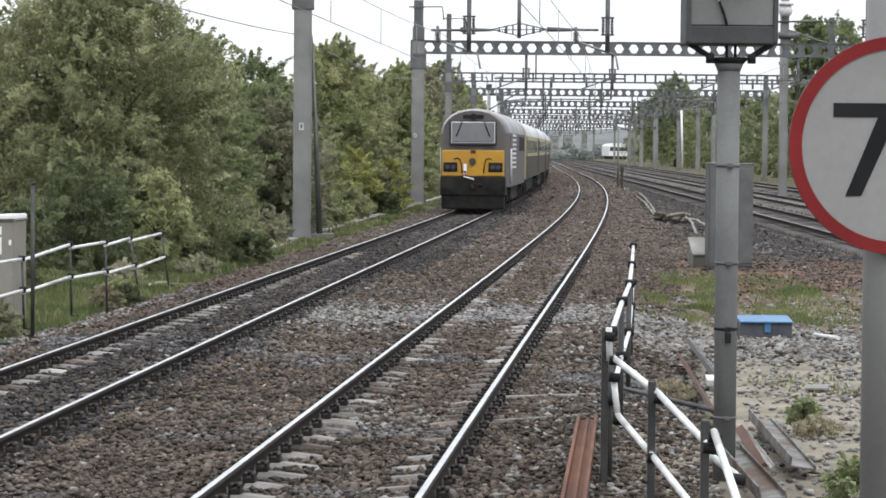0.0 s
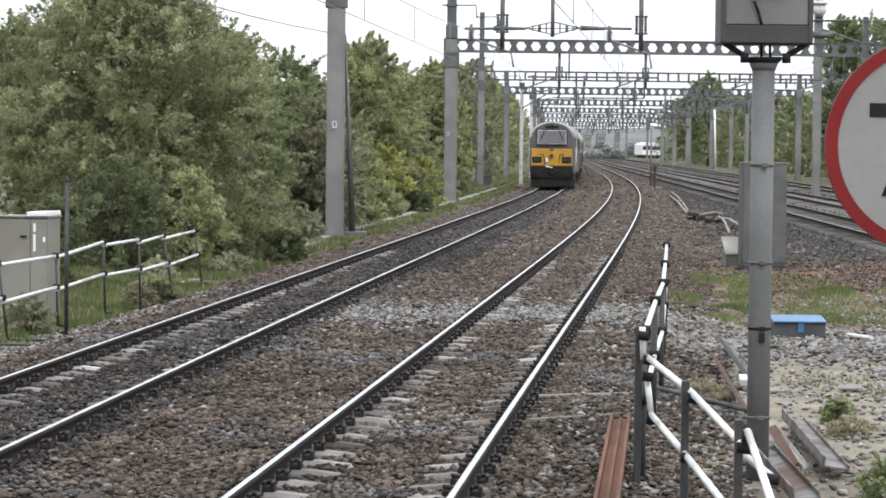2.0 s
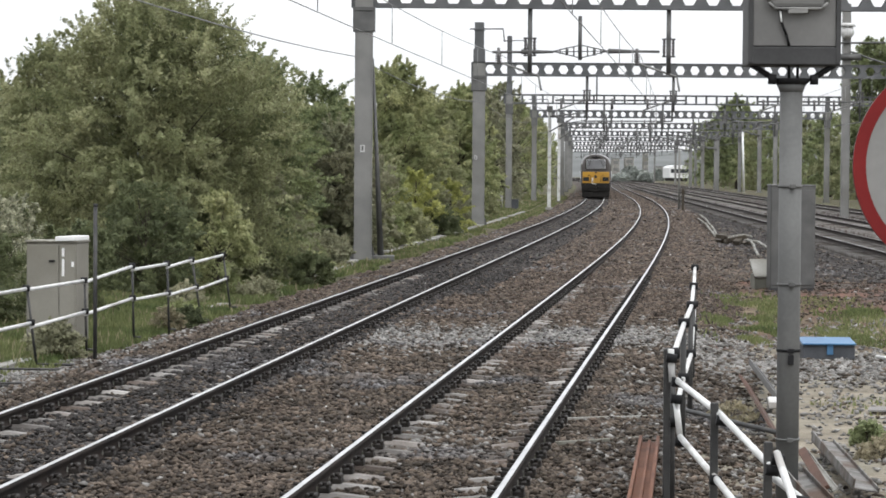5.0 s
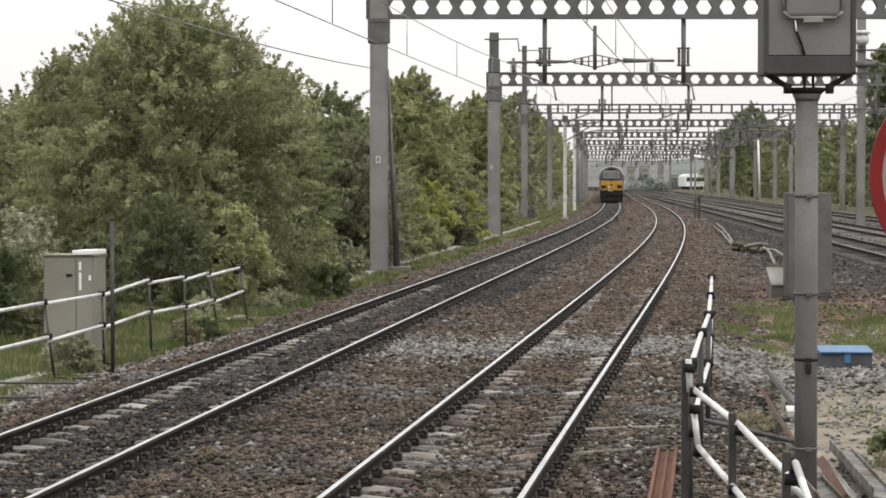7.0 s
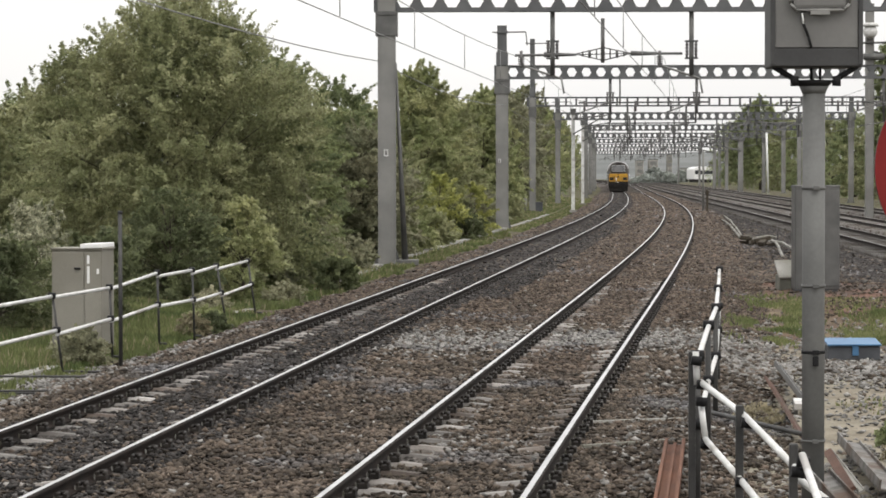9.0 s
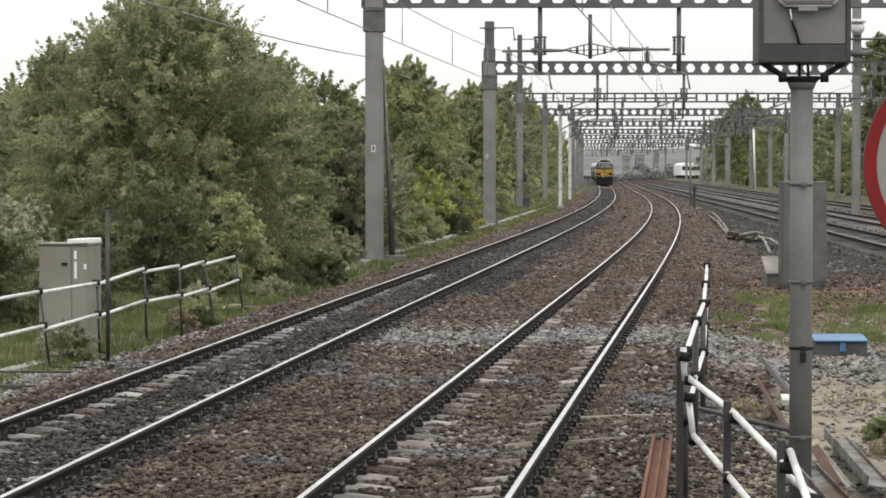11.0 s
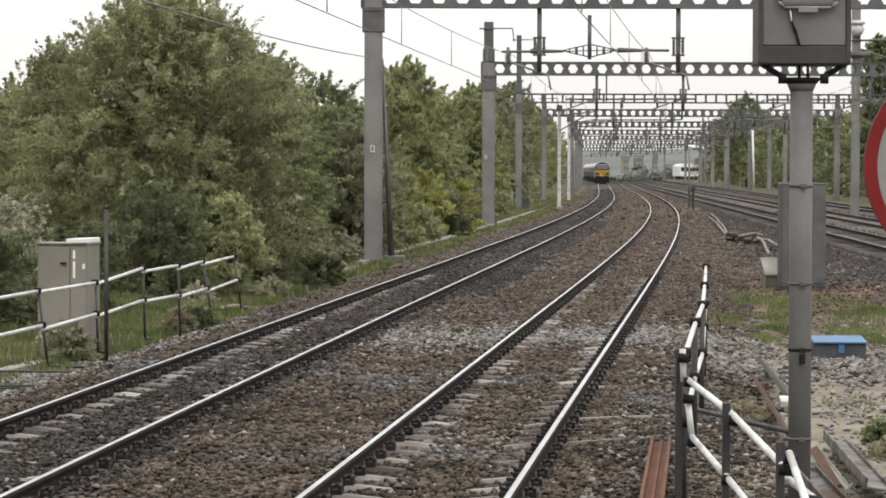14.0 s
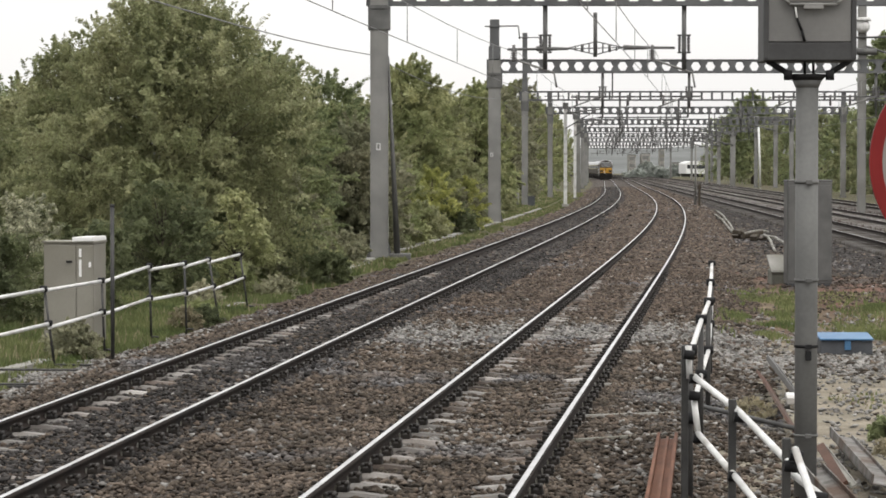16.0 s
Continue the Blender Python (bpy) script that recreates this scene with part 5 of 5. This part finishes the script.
bush(-2.9, 84, 1.9, 2.2, "olive", 8000, 0.1, 61, SHRUB)
bush(-2.5, 92, 2.2, 2.4, "mid", 8000, 0.11, 62, SHRUB)
bush(-0.5, 108, 2.9, 2.2, "yellow", 9000, 0.12, 63, "yellow-green bush at the foot of the trees")
bush(0.0, 116, 2.2, 2.4, "olive", 7000, 0.12, 64, SHRUB)
bush(-1.9, 98, 3.2, 2.4, "lime", 8000, 0.12, 65, SHRUB)
bush(-2.3, 86, 3.4, 2.2, "mid", 8000, 0.11, 66, SHRUB)
bush(-1.3, 93, 1.3, 1.7, "lime", 7000, 0.1, 81, "light green shrub on the bank")
bush(-0.9, 100, 1.6, 1.9, "mid", 7000, 0.11, 82, "light green shrub on the bank")
bush(-1.9, 89, 1.7, 1.7, "olive", 7000, 0.1, 83, SHRUB)
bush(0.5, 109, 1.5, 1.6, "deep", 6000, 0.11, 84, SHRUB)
bush(1.1, 118, 2.4, 1.8, "yellow", 6000, 0.12, 85, "yellow-green bush at the foot of the trees")
bush(-2.9, 76, 1.0, 1.4, "olive", 5000, 0.09, 86, SHRUB)
bush(-3.4, 68, 0.9, 1.3, "lime", 5000, 0.09, 87, "light green shrub on the bank")
bush(1.7, 140, 2.0, 2.2, "olive", 5000, 0.14, 67, SHRUB)
bush(3.4, 160, 1.8, 2.2, "mid", 5000, 0.15, 68, SHRUB)
bush(-5.55, 38.4, 0.62, 0.85, "olive", 3500, 0.06, 69, "low green tuft in front of the cabinet")
bush(-4.2, 45.5, 0.45, 0.5, "deep", 1500, 0.06, 70, "small dark weed by the fence")
bush(4.37, 25.3, 0.27, 0.3, "dark", 1200, 0.05, 71, "small green weed on bare earth")
bush(3.75, 19.4, 0.4, 0.45, "dark", 1600, 0.05, 72, "small green weed among stones")
bush(3.3, 27.4, 0.25, 0.5, "straw", 700, 0.05, 73, "small dry weed beside rusty plate")

bush(-4.5, 45.0, 0.45, 0.55, "straw", 900, 0.07, 74, "dry straw-coloured tuft by the fence")
bush(-5.0, 53.5, 0.5, 0.8, "olive", 1800, 0.07, 75, "low green weeds on the verge")
bush(-3.7, 57.0, 0.5, 0.9, "olive", 1800, 0.07, 76, "low green weeds on the verge")
bush(-4.6, 48.5, 0.4, 0.7, "lime", 1500, 0.06, 77, "low green weeds on the verge")

bush(4.0, 20.6, 0.22, 0.4, "olive", 900, 0.05, 78, "small green weed among stones")
bush(4.3, 24.2, 0.22, 0.45, "straw", 700, 0.05, 79, "small dry weed on bare earth")

# the far side
for i, (y, h, w, k) in enumerate(((150, 6, 6, "olive"), (172, 6.5, 7, "mid"), (195, 8, 8, "mid"), (220, 12, 10, "dark"), (236, 15, 11, "dark"), (262, 9, 9, "mid"), (290, 9.5, 9, "dark"), (322, 10, 9, "mid"), (355, 10.5, 10, "dark"), (392, 11, 10, "mid"), (430, 12, 11, "mid"), (475, 13, 11, "olive"), (525, 13, 12, "mid"), (580, 14, 12, "dark"))):
    tree(line_e(y) + 6.8 + w / 2, y, h, w, k, 15000, 0.32, 90 + i, "green tree beyond the far tracks", 0.03, "trees beyond the tracks", 300)
tree(50.6, 420, 15.0, 12.0, "dark", 22000, 0.34, 117, "tall dark tree beyond the far tracks", 0.2, "trees beyond the tracks", 300)
tree(46.0, 408, 11.5, 7.0, "dark", 14000, 0.34, 116, "dark tree beyond the far tracks", 0.15, "trees beyond the tracks", 240)
tree(41.0, 238, 15.5, 7.5, "dark", 20000, 0.3, 118, "tall dark tree beyond the far tracks", 0.2, "trees beyond the tracks", 300)
# skyline trees, their haze carried by the leaf colour
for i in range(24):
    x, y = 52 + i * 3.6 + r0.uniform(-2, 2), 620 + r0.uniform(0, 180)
    tree(x, y, r0.uniform(2.0, 4.6), r0.uniform(4, 8), "hazy", 3500, 0.8, 120 + i, "distant green tree with haze painted into its leaves", 0.02, "distant trees", 140)


def grass(name, n, place, height, material, label, seed):
    rng = np.random.default_rng(seed)
    xy = place(rng, n)
    z = np.array([ground_height(a, b) for a, b in xy]) - 0.01
    h = height * rng.uniform(0.4, 1.3, n)
    a = rng.uniform(0, 2 * np.pi, n)
    lean = rng.uniform(0.1, 0.6, n) * h
    wd = 0.011 + 0.0004 * xy[:, 1]
    p = np.stack([xy[:, 0], xy[:, 1], z], -1)
    side = np.stack([np.cos(a), np.sin(a) * 0.3, np.zeros(n)], -1) * wd[:, None]
    tip = p + np.stack([lean * np.sin(a), lean * np.cos(a), h], -1)
    v = np.stack([p - side, p + side, tip], 1).reshape(-1, 3)
    return tagged(bulk(name, v, np.arange(3 * n).reshape(-1, 3), material), label, "grass", kind="stuff")


def verge_place(rng, n):
    y = 26 + 260 * rng.random(n * 2) ** 1.9
    lb = np.array([line_b(v) for v in y])
    x = lb - 2.9 - rng.random(n * 2) ** 1.2 * 5.0
    keep = np.array([noise.noise((a * 0.8, b * 0.35, 9)) > -0.18 + 0.5 * (a > l - 3.3) for a, b, l in zip(x, y, lb)])
    lid = lb - 3.75 - 0.65 * np.clip((y - 64) / 16, 0, 1)
    keep &= (np.abs(x - lid + 0.0) > 0.22) | (y < 76)
    return np.stack([x, y], -1)[keep][:n]


def fence_place(rng, n):
    y = 25 + 40 * rng.random(n)
    lb = np.array([line_b(v) for v in y])
    x = lb - 3.0 - rng.random(n) * 4.2
    keep = np.array([noise.noise((a * 0.9, b * 0.5, 29)) > -0.3 + 0.35 * (a > l - 3.4) for a, b, l in zip(x, y, lb)])
    return np.stack([x, y], -1)[keep]


def right_place(rng, n):
    y = 22 + 42 * rng.random(n * 4) ** 0.6
    la = np.array([line_a(v) for v in y])
    x = la + 2.6 + rng.random(n * 4) * (3 + y * 0.09)
    keep = np.array([noise.noise((a * 0.6, b * 0.22, 19)) > (0.26 if b > 40 else 0.36) for a, b in zip(x, y)])
    return np.stack([x, y], -1)[keep][:n]


PATCHES = ((5.3, 42.0, 0.5, 1.6), (6.95, 41.3, 0.5, 1.3), (6.6, 51.5, 0.5, 3.2), (7.9, 47.0, 0.6, 1.6), (5.6, 45.5, 0.5, 1.6))


def patch_place(rng, n):
    """Tufts in a few ragged patches on the spoil."""
    k = rng.integers(0, len(PATCHES), n)
    c = np.array(PATCHES)[k]
    xy = c[:, :2] + rng.normal(size=(n, 2)) * c[:, 2:] * 0.62
    keep = np.array([noise.noise((a * 1.7, b * 0.6, 41)) > 0.0 for a, b in xy])
    return xy[keep]


def sized(place, n, seed):
    return len(place(np.random.default_rng(seed), n))


def grow(name, n, place, height, material, label, seed):
    k = sized(place, n, seed)
    grass(name, k, lambda rng, _: place(rng, n), height, material, label, seed)


grow("verge_grass", 130000, verge_place, 0.13, M_GRASS, "rough green verge grass", 201)
grow("dry_grass", 9000, verge_place, 0.18, M_STRAW, "dry pale grass stems in the verge", 202)
grow("fence_grass", 60000, fence_place, 0.11, M_GRASS, "rough green verge grass", 205)
grow("weeds", 4500, right_place, 0.07, M_GRASS, "thin green weeds on bare earth", 203)
grow("weed_patches", 14000, patch_place, 0.1, M_GRASS, "low yellow-green weeds in ragged patches", 206)
grow("dry_patches", 9000, patch_place, 0.06, M_STRAW, "dry stems among the weed patches", 207)
grow("dry_weeds", 6000, right_place, 0.05, M_STRAW, "dry weeds on bare earth", 204)


# ---- distance ----
def far_block(x, y, w, d, h, rows, cols, material, label):
    root = thing("distant_building", pose(x, y, -0.3), label, "building", "distant buildings")
    bm = bmesh.new()
    box(bm, -w / 2, w / 2, -d / 2, d / 2, 0, h, 0.05)
    part("wall", bm, material, root)
    bm = bmesh.new()
    box(bm, -w / 2 - 0.05, w / 2 + 0.05, -d / 2 - 0.05, d / 2 + 0.05, h, h + 0.25, 0.05)
    part("roof", bm, M_GALVD, root)
    for i in range(rows):
        for j in range(cols):
            bm = bmesh.new()
            cx, cz = -w / 2 + (j + 0.5) * w / cols, (i + 0.5) * h / rows
            box(bm, cx - w / cols * 0.36, cx + w / cols * 0.36, -d / 2 - 0.03, -d / 2 + 0.05, cz - h / rows * 0.25, cz + h / rows * 0.25)
            part("window", bm, M_DOOR, root)


far_block(63, 860, 2.4, 6, 7.0, 3, 1, M_TROUGH, "pale distant tower block behind the tracks")
far_block(67.5, 860, 3.0, 6, 7.4, 3, 1, M_TROUGH, "pale distant tower block behind the tracks")
far_block(73, 860, 1.6, 5, 9.0, 4, 1, M_TROUGH, "pale distant tower block behind the tracks")
far_block(80, 880, 4, 8, 4.5, 2, 3, M_TROUGH, "grey distant building behind the tracks")
far_block(90, 880, 3, 8, 6.5, 3, 2, M_TROUGH, "grey distant building behind the tracks")


def far_hill():
    """A ridge that closes the view; its grey has the distance haze painted in."""
    xs = np.linspace(-1500, 1500, 121)
    verts, n = [], len(xs)
    for j in range(6):
        for x in xs:
            f = j / 5
            top = 15 + 4 * noise.noise((x * 0.004, 2, 0)) + 2.5 * noise.noise((x * 0.03, 7, 0))
            verts.append((x, 1150 + 400 * f, -1 + (top + 1) * math.sin(f * math.pi / 2)))
    faces = np.array([(j * n + i, j * n + i + 1, (j + 1) * n + i + 1, (j + 1) * n + i) for j in range(5) for i in range(n - 1)])
    ob = bulk("backdrop", np.array(verts), faces, surface("haze_tinted_hill", (0.085, 0.09, 0.088), (0.115, 0.12, 0.118), 0.02, 0.95, 0, 0.0, 0.15))
    tagged(ob, "wooded ridge on the horizon, tinted grey for haze", "hill", kind="structure")


far_hill()


# ---- train ----
def loft(sections, mats, cap=True):
    """Body shell. sections: (y, half width, foot, waist, shoulder, top); slot 0 below the waist, 1 above, 2 the roof."""
    bm = bmesh.new()
    rings = []
    for y, w, z0, zw, zs, zt in sections:
        ring = [(-w, z0), (-w, zw), (-w, zs)]
        for k in range(1, 12):
            a = math.pi * (1 - k / 12)
            ring.append((w * math.cos(a) * (0.98 if 0 < k < 12 else 1), zs + (zt - zs) * math.sin(a) ** 0.85))
        ring += [(w, zs), (w, zw), (w, z0)]
        rings.append([bm.verts.new((x, y, z)) for x, z in ring])
    n = len(rings[0])
    for a, b in zip(rings, rings[1:]):
        for k in range(n):
            f = bm.faces.new((a[k], a[(k + 1) % n], b[(k + 1) % n], b[k]))
            f.material_index = 0 if k in (0, n - 2, n - 1) else 1 if k in (1, n - 3) else 2
            f.smooth = 2 <= k <= n - 4
    for ring, flip in ((rings[0], False), (rings[-1], True)):
        f = bm.faces.new(ring if not flip else ring[::-1])
        f.material_index = 1
    bmesh.ops.recalc_face_normals(bm, faces=bm.faces)
    return bm


def bogie(root, y, n=2, base=2.8):
    bm = bmesh.new()
    for s in (-1, 1):
        box(bm, s * 1.0 - 0.08, s * 1.0 + 0.08, y - base / 2 - 0.6, y + base / 2 + 0.6, 0.35, 0.75, 0.04)
        for k in (-1, 1):
            box(bm, s * 1.12 - 0.1, s * 1.12 + 0.1, y + k * base / 2 - 0.2, y + k * base / 2 + 0.2, 0.3, 0.7, 0.05)
    box(bm, -0.9, 0.9, y - 0.3, y + 0.3, 0.4, 0.9, 0.04)
    b = part("bogie", bm, M_UNDER, root)
    for k in (-1, 1):
        for s in (-1, 1):
            bm = bmesh.new()
            tube(bm, (s * 0.69, y + k * base / 2, 0.46), (s * 0.82, y + k * base / 2, 0.46), 0.46, seg=20)
            part("wheel", bm, M_UNDER, b)


def locomotive():
    root = thing("diesel_locomotive", pose(0, 98, RAIL), "grey diesel locomotive with a yellow front at the train's end", "locomotive")
    h = 9.85
    secs = [(-h, 1.17, 1.0, 2.3, 2.95, 3.83), (-h + 0.25, 1.24, 0.95, 2.3, 2.98, 3.9), (-h + 1.6, 1.33, 0.9, 2.3, 3.0, 3.93), (-h + 2.2, 1.35, 0.9, 2.3, 3.0, 3.93), (h - 2.2, 1.35, 0.9, 2.3, 3.0, 3.93), (h - 0.25, 1.24, 0.95, 2.3, 2.98, 3.9), (h, 1.17, 1.0, 2.3, 2.95, 3.83)]
    part("body", loft(secs, None), [M_LGREY, M_LGREY, M_LROOF], root)
    bm = bmesh.new()
    box(bm, -1.19, 1.19, -h - 0.05, -h + 0.2, 1.33, 2.33, 0.05)
    nose = part("front_panel", bm, M_YELLOW, root, "yellow front panel")
    for s in (-1, 1):
        bm = bmesh.new()
        box(bm, s * 0.86 - 0.27, s * 0.86 + 0.27, -h - 0.075, -h - 0.04, 1.5, 1.86, 0.03)
        lamp = part("headlight", bm, M_BLACK, nose, "black headlight cluster")
        bm = bmesh.new()
        for x in (-0.11, 0.11):
            tube(bm, (s * 0.86 + x, -h - 0.074, 1.68), (s * 0.86 + x, -h - 0.095, 1.68), 0.085, seg=14)
        part("lens", bm, M_GLASS, lamp)
        bm = bmesh.new()
        pts = [(s * 0.72, 1.98), (s * 0.6, 2.03), (s * 0.5, 1.98), (s * 0.44, 1.78), (s * 0.42, 1.45)]
        for a, b in zip(pts, pts[1:]):
            tube(bm, (a[0], -h - 0.07, a[1]), (b[0], -h - 0.07, b[1]), 0.02, seg=6)
        part("hose", bm, M_UNDER, nose)
    bm = bmesh.new()
    box(bm, -0.1, 0.1, -h - 0.056, -h - 0.05, 2.2, 2.32)
    part("crest", bm, M_REDRUST, nose)
    bm = bmesh.new()
    tube(bm, (-0.02, -h - 0.05, 1.9), (-0.02, -h - 0.14, 1.9), 0.13, seg=12)
    part("jumper_socket", bm, M_UMBER, nose)
    bm = bmesh.new()
    box(bm, -0.35, -0.23, -h - 0.2, -h - 0.06, 1.4, 1.8, 0.03)
    tl = part("tail_lamp", bm, M_WHITE, nose, "white portable tail lamp")
    bm = bmesh.new()
    tube(bm, (-0.29, -h - 0.2, 1.5), (-0.29, -h - 0.23, 1.5), 0.055, seg=12)
    part("lamp_lens", bm, M_RED, tl)
    bm = bmesh.new()
    tube(bm, (-0.35, -h - 0.14, 1.32), (0.05, -h - 0.2, 1.22), 0.03, seg=8)
    part("coupling_hose", bm, M_WHITE, nose)
    # windscreen
    bm = bmesh.new()
    box(bm, -0.9, 0.9, -h - 0.03, -h + 0.05, 2.52, 3.45, 0.1)
    ws = part("windscreen_frame", bm, M_LGREY, root)
    bm = bmesh.new()
    box(bm, -0.84, 0.84, -0.01, 0.04, -0.41, 0.41, 0.03, pose(0, -h - 0.1, 3.0, -5, 0, 0))
    part("seal", bm, M_ROOF, ws, "pale windscreen seal")
    bm = bmesh.new()
    box(bm, -0.8, 0.8, -0.02, 0.0, -0.365, 0.375, 0.02, pose(0, -h - 0.105, 3.0, -5, 0, 0))
    part("windscreen", bm, M_SCREEN, ws)
    bm = bmesh.new()
    box(bm, -0.84, 0.84, -h - 0.14, -h - 0.03, 2.55, 2.61, 0.01)
    part("sill", bm, M_LGREY, ws)
    for s in (-1, 1):
        bm = bmesh.new()
        tube(bm, (s * 0.42, -h - 0.14, 3.4), (s * 0.64, -h - 0.16, 2.85), 0.022, seg=6)
        part("wiper", bm, M_UNDER, ws)
    bm = bmesh.new()
    box(bm, -0.4, 0.4, -h - 0.02, -h + 0.05, 3.52, 3.68, 0.03)
    tube(bm, (0, -h - 0.05, 3.6), (0, -h, 3.6), 0.13, seg=14)
    part("top_light", bm, M_UNDER, root)
    # buffers and skirt; these black boxes also stand in for shadow below the nose
    bm = bmesh.new()
    box(bm, -1.25, 1.25, -h - 0.06, -h + 1.2, 0.6, 1.33, 0.05)
    box(bm, -1.2, 1.2, -h + 0.0, -h + 0.6, 0.08, 0.7, 0.08)
    skirt = part("skirt", bm, M_UNDER, root)
    for s in (-1, 1):
        bm = bmesh.new()
        tube(bm, (s * 0.86, -h + 0.05, 1.06), (s * 0.86, -h - 0.45, 1.06), 0.12, seg=12)
        tube(bm, (s * 0.86, -h - 0.45, 1.06), (s * 0.86, -h - 0.5, 1.06), 0.25, seg=18)
        part("buffer", bm, M_UNDER, skirt)
    bm = bmesh.new()
    box(bm, -0.07, 0.07, -h - 0.35, -h + 0.05, 0.85, 1.05, 0.03)
    tube(bm, (0.25, -h - 0.02, 1.05), (0.3, -h - 0.1, 0.95), 0.06, seg=8)
    part("coupling_hook", bm, M_CLIP, skirt)
    bm = bmesh.new()
    box(bm, -1.2, 1.2, -3.2, 3.2, 0.3, 1.0, 0.08)
    part("fuel_tank", bm, M_UNDER, root)
    bogie(root, -6.0)
    bogie(root, 6.0)
    # side details
    for s in (-1, 1):
        bm = bmesh.new()
        box(bm, s * 1.34 - 0.02, s * 1.34 + 0.02, -h + 1.95, -h + 2.6, 1.0, 2.95, 0.01)
        part("cab_door", bm, M_LGREY, root)
        for k in range(8):
            bm = bmesh.new()
            box(bm, s * 1.352 - 0.006, s * 1.352 + 0.006, -6.0, -2.2, 1.62 + k * 0.18, 1.71 + k * 0.18)
            part("lettering_bar", bm, M_TUBE, root, "pale lettering bar")
        for y in (-h + 1.9, -h + 2.7):
            bm = bmesh.new()
            tube(bm, (s * 1.37, y, 1.1), (s * 1.37, y, 2.4), 0.02, seg=6)
            part("grab_rail", bm, M_WHITE, root)
        for k in range(4):
            bm = bmesh.new()
            box(bm, s * 1.352 - 0.01, s * 1.352 + 0.01, 1.0 + k * 1.6, 2.3 + k * 1.6, 2.3, 2.9)
            part("grille", bm, M_UNDER, root)
    return root


def coach():
    root = thing("passenger_coach", pose(0, 130, RAIL), "cream and brown passenger coach with a pale roof", "railway coach", "coaches of the train")
    h = 11.1
    secs = [(-h, 1.32, 1.0, 2.05, 3.0, 3.82), (h, 1.32, 1.0, 2.05, 3.0, 3.82)]
    part("body", loft(secs, None), [M_UMBER, M_CREAM, M_ROOF], root)
    bm = bmesh.new()
    box(bm, -1.15, 1.15, -6.0, 6.0, 0.35, 1.0, 0.06)
    part("underframe", bm, M_UNDER, root)
    for e in (-1, 1):
        bm = bmesh.new()
        box(bm, -0.55, 0.55, min(e * h, e * (h + 0.32)), max(e * h, e * (h + 0.32)), 1.0, 3.3, 0.05)
        part("gangway", bm, M_UNDER, root)
    for s in (-1, 1):
        for k in range(8):
            y = -7.7 + k * 2.2
            bm = bmesh.new()
            box(bm, s * 1.325 - 0.012, s * 1.325 + 0.012, y - 0.66, y + 0.66, 2.2, 2.8, 0.006)
            part("window", bm, M_GLASS, root)
        for y in (-h + 0.8, h - 0.8):
            bm = bmesh.new()
            box(bm, s * 1.325 - 0.014, s * 1.325 + 0.014, y - 0.4, y + 0.4, 1.05, 2.95, 0.006)
            d = part("door", bm, M_UMBER, root)
            bm = bmesh.new()
            box(bm, s * 1.345 - 0.008, s * 1.345 + 0.008, y - 0.25, y + 0.25, 2.15, 2.8)
            part("door_window", bm, M_GLASS, d)
    bogie(root, -8.0, base=2.6)
    bogie(root, 8.0, base=2.6)
    return root


LOCO = locomotive()
FIRST = coach()
COACHES = [FIRST] + [copy_thing(FIRST, pose(0, 150 + 23 * k, RAIL)) for k in range(6)]


def parked_unit():
    """White multiple unit standing far off."""
    root = thing("parked_train", pose(62.0, 640, RAIL), "white parked train with dark windows far down the line", "train")
    part("body", loft([(-10, 2.4, 0.9, 1.9, 3.3, 4.0), (10, 2.4, 0.9, 1.9, 3.3, 4.0)], None), [M_WHITE, M_WHITE, M_WHITE], root)
    bm = bmesh.new()
    box(bm, -2.2, 2.2, -10.05, -9.9, 2.1, 3.1, 0.03)
    part("windscreen", bm, M_GLASS, root)
    bm = bmesh.new()
    box(bm, -1.8, 1.8, -9.8, 9.8, 0.1, 0.9, 0.05)
    part("underframe", bm, M_UNDER, root)


parked_unit()


# ---- the things that move ----
SPEED, START = 26.0, 98.0


def motions():
    y = START
    marks = [y]
    for _ in range(700):
        y += math.cos(heading(line_b, y))
        marks.append(y)

    def at_s(s):
        i = min(int(s), len(marks) - 2)
        return marks[i] + (marks[i + 1] - marks[i]) * (s - i)

    def rows(middle, half):
        out = []
        for k in range(33):
            t = k * 0.5
            s = SPEED * t + middle
            ya, yb = at_s(s - half), at_s(s + half)
            a, b = Vector((line_b(ya), ya)), Vector((line_b(yb), yb))
            c = (a + b) / 2
            out.append((t, pose(c.x, c.y, RAIL, 0, 0, -math.degrees(math.atan2(b.x - a.x, b.y - a.y)))))
        return out

    walk(LOCO, rows(9.85, 6.0))
    for k, ob in enumerate(COACHES):
        walk(ob, rows(20.4 + 11.4 + 22.9 * k, 8.0))


motions()
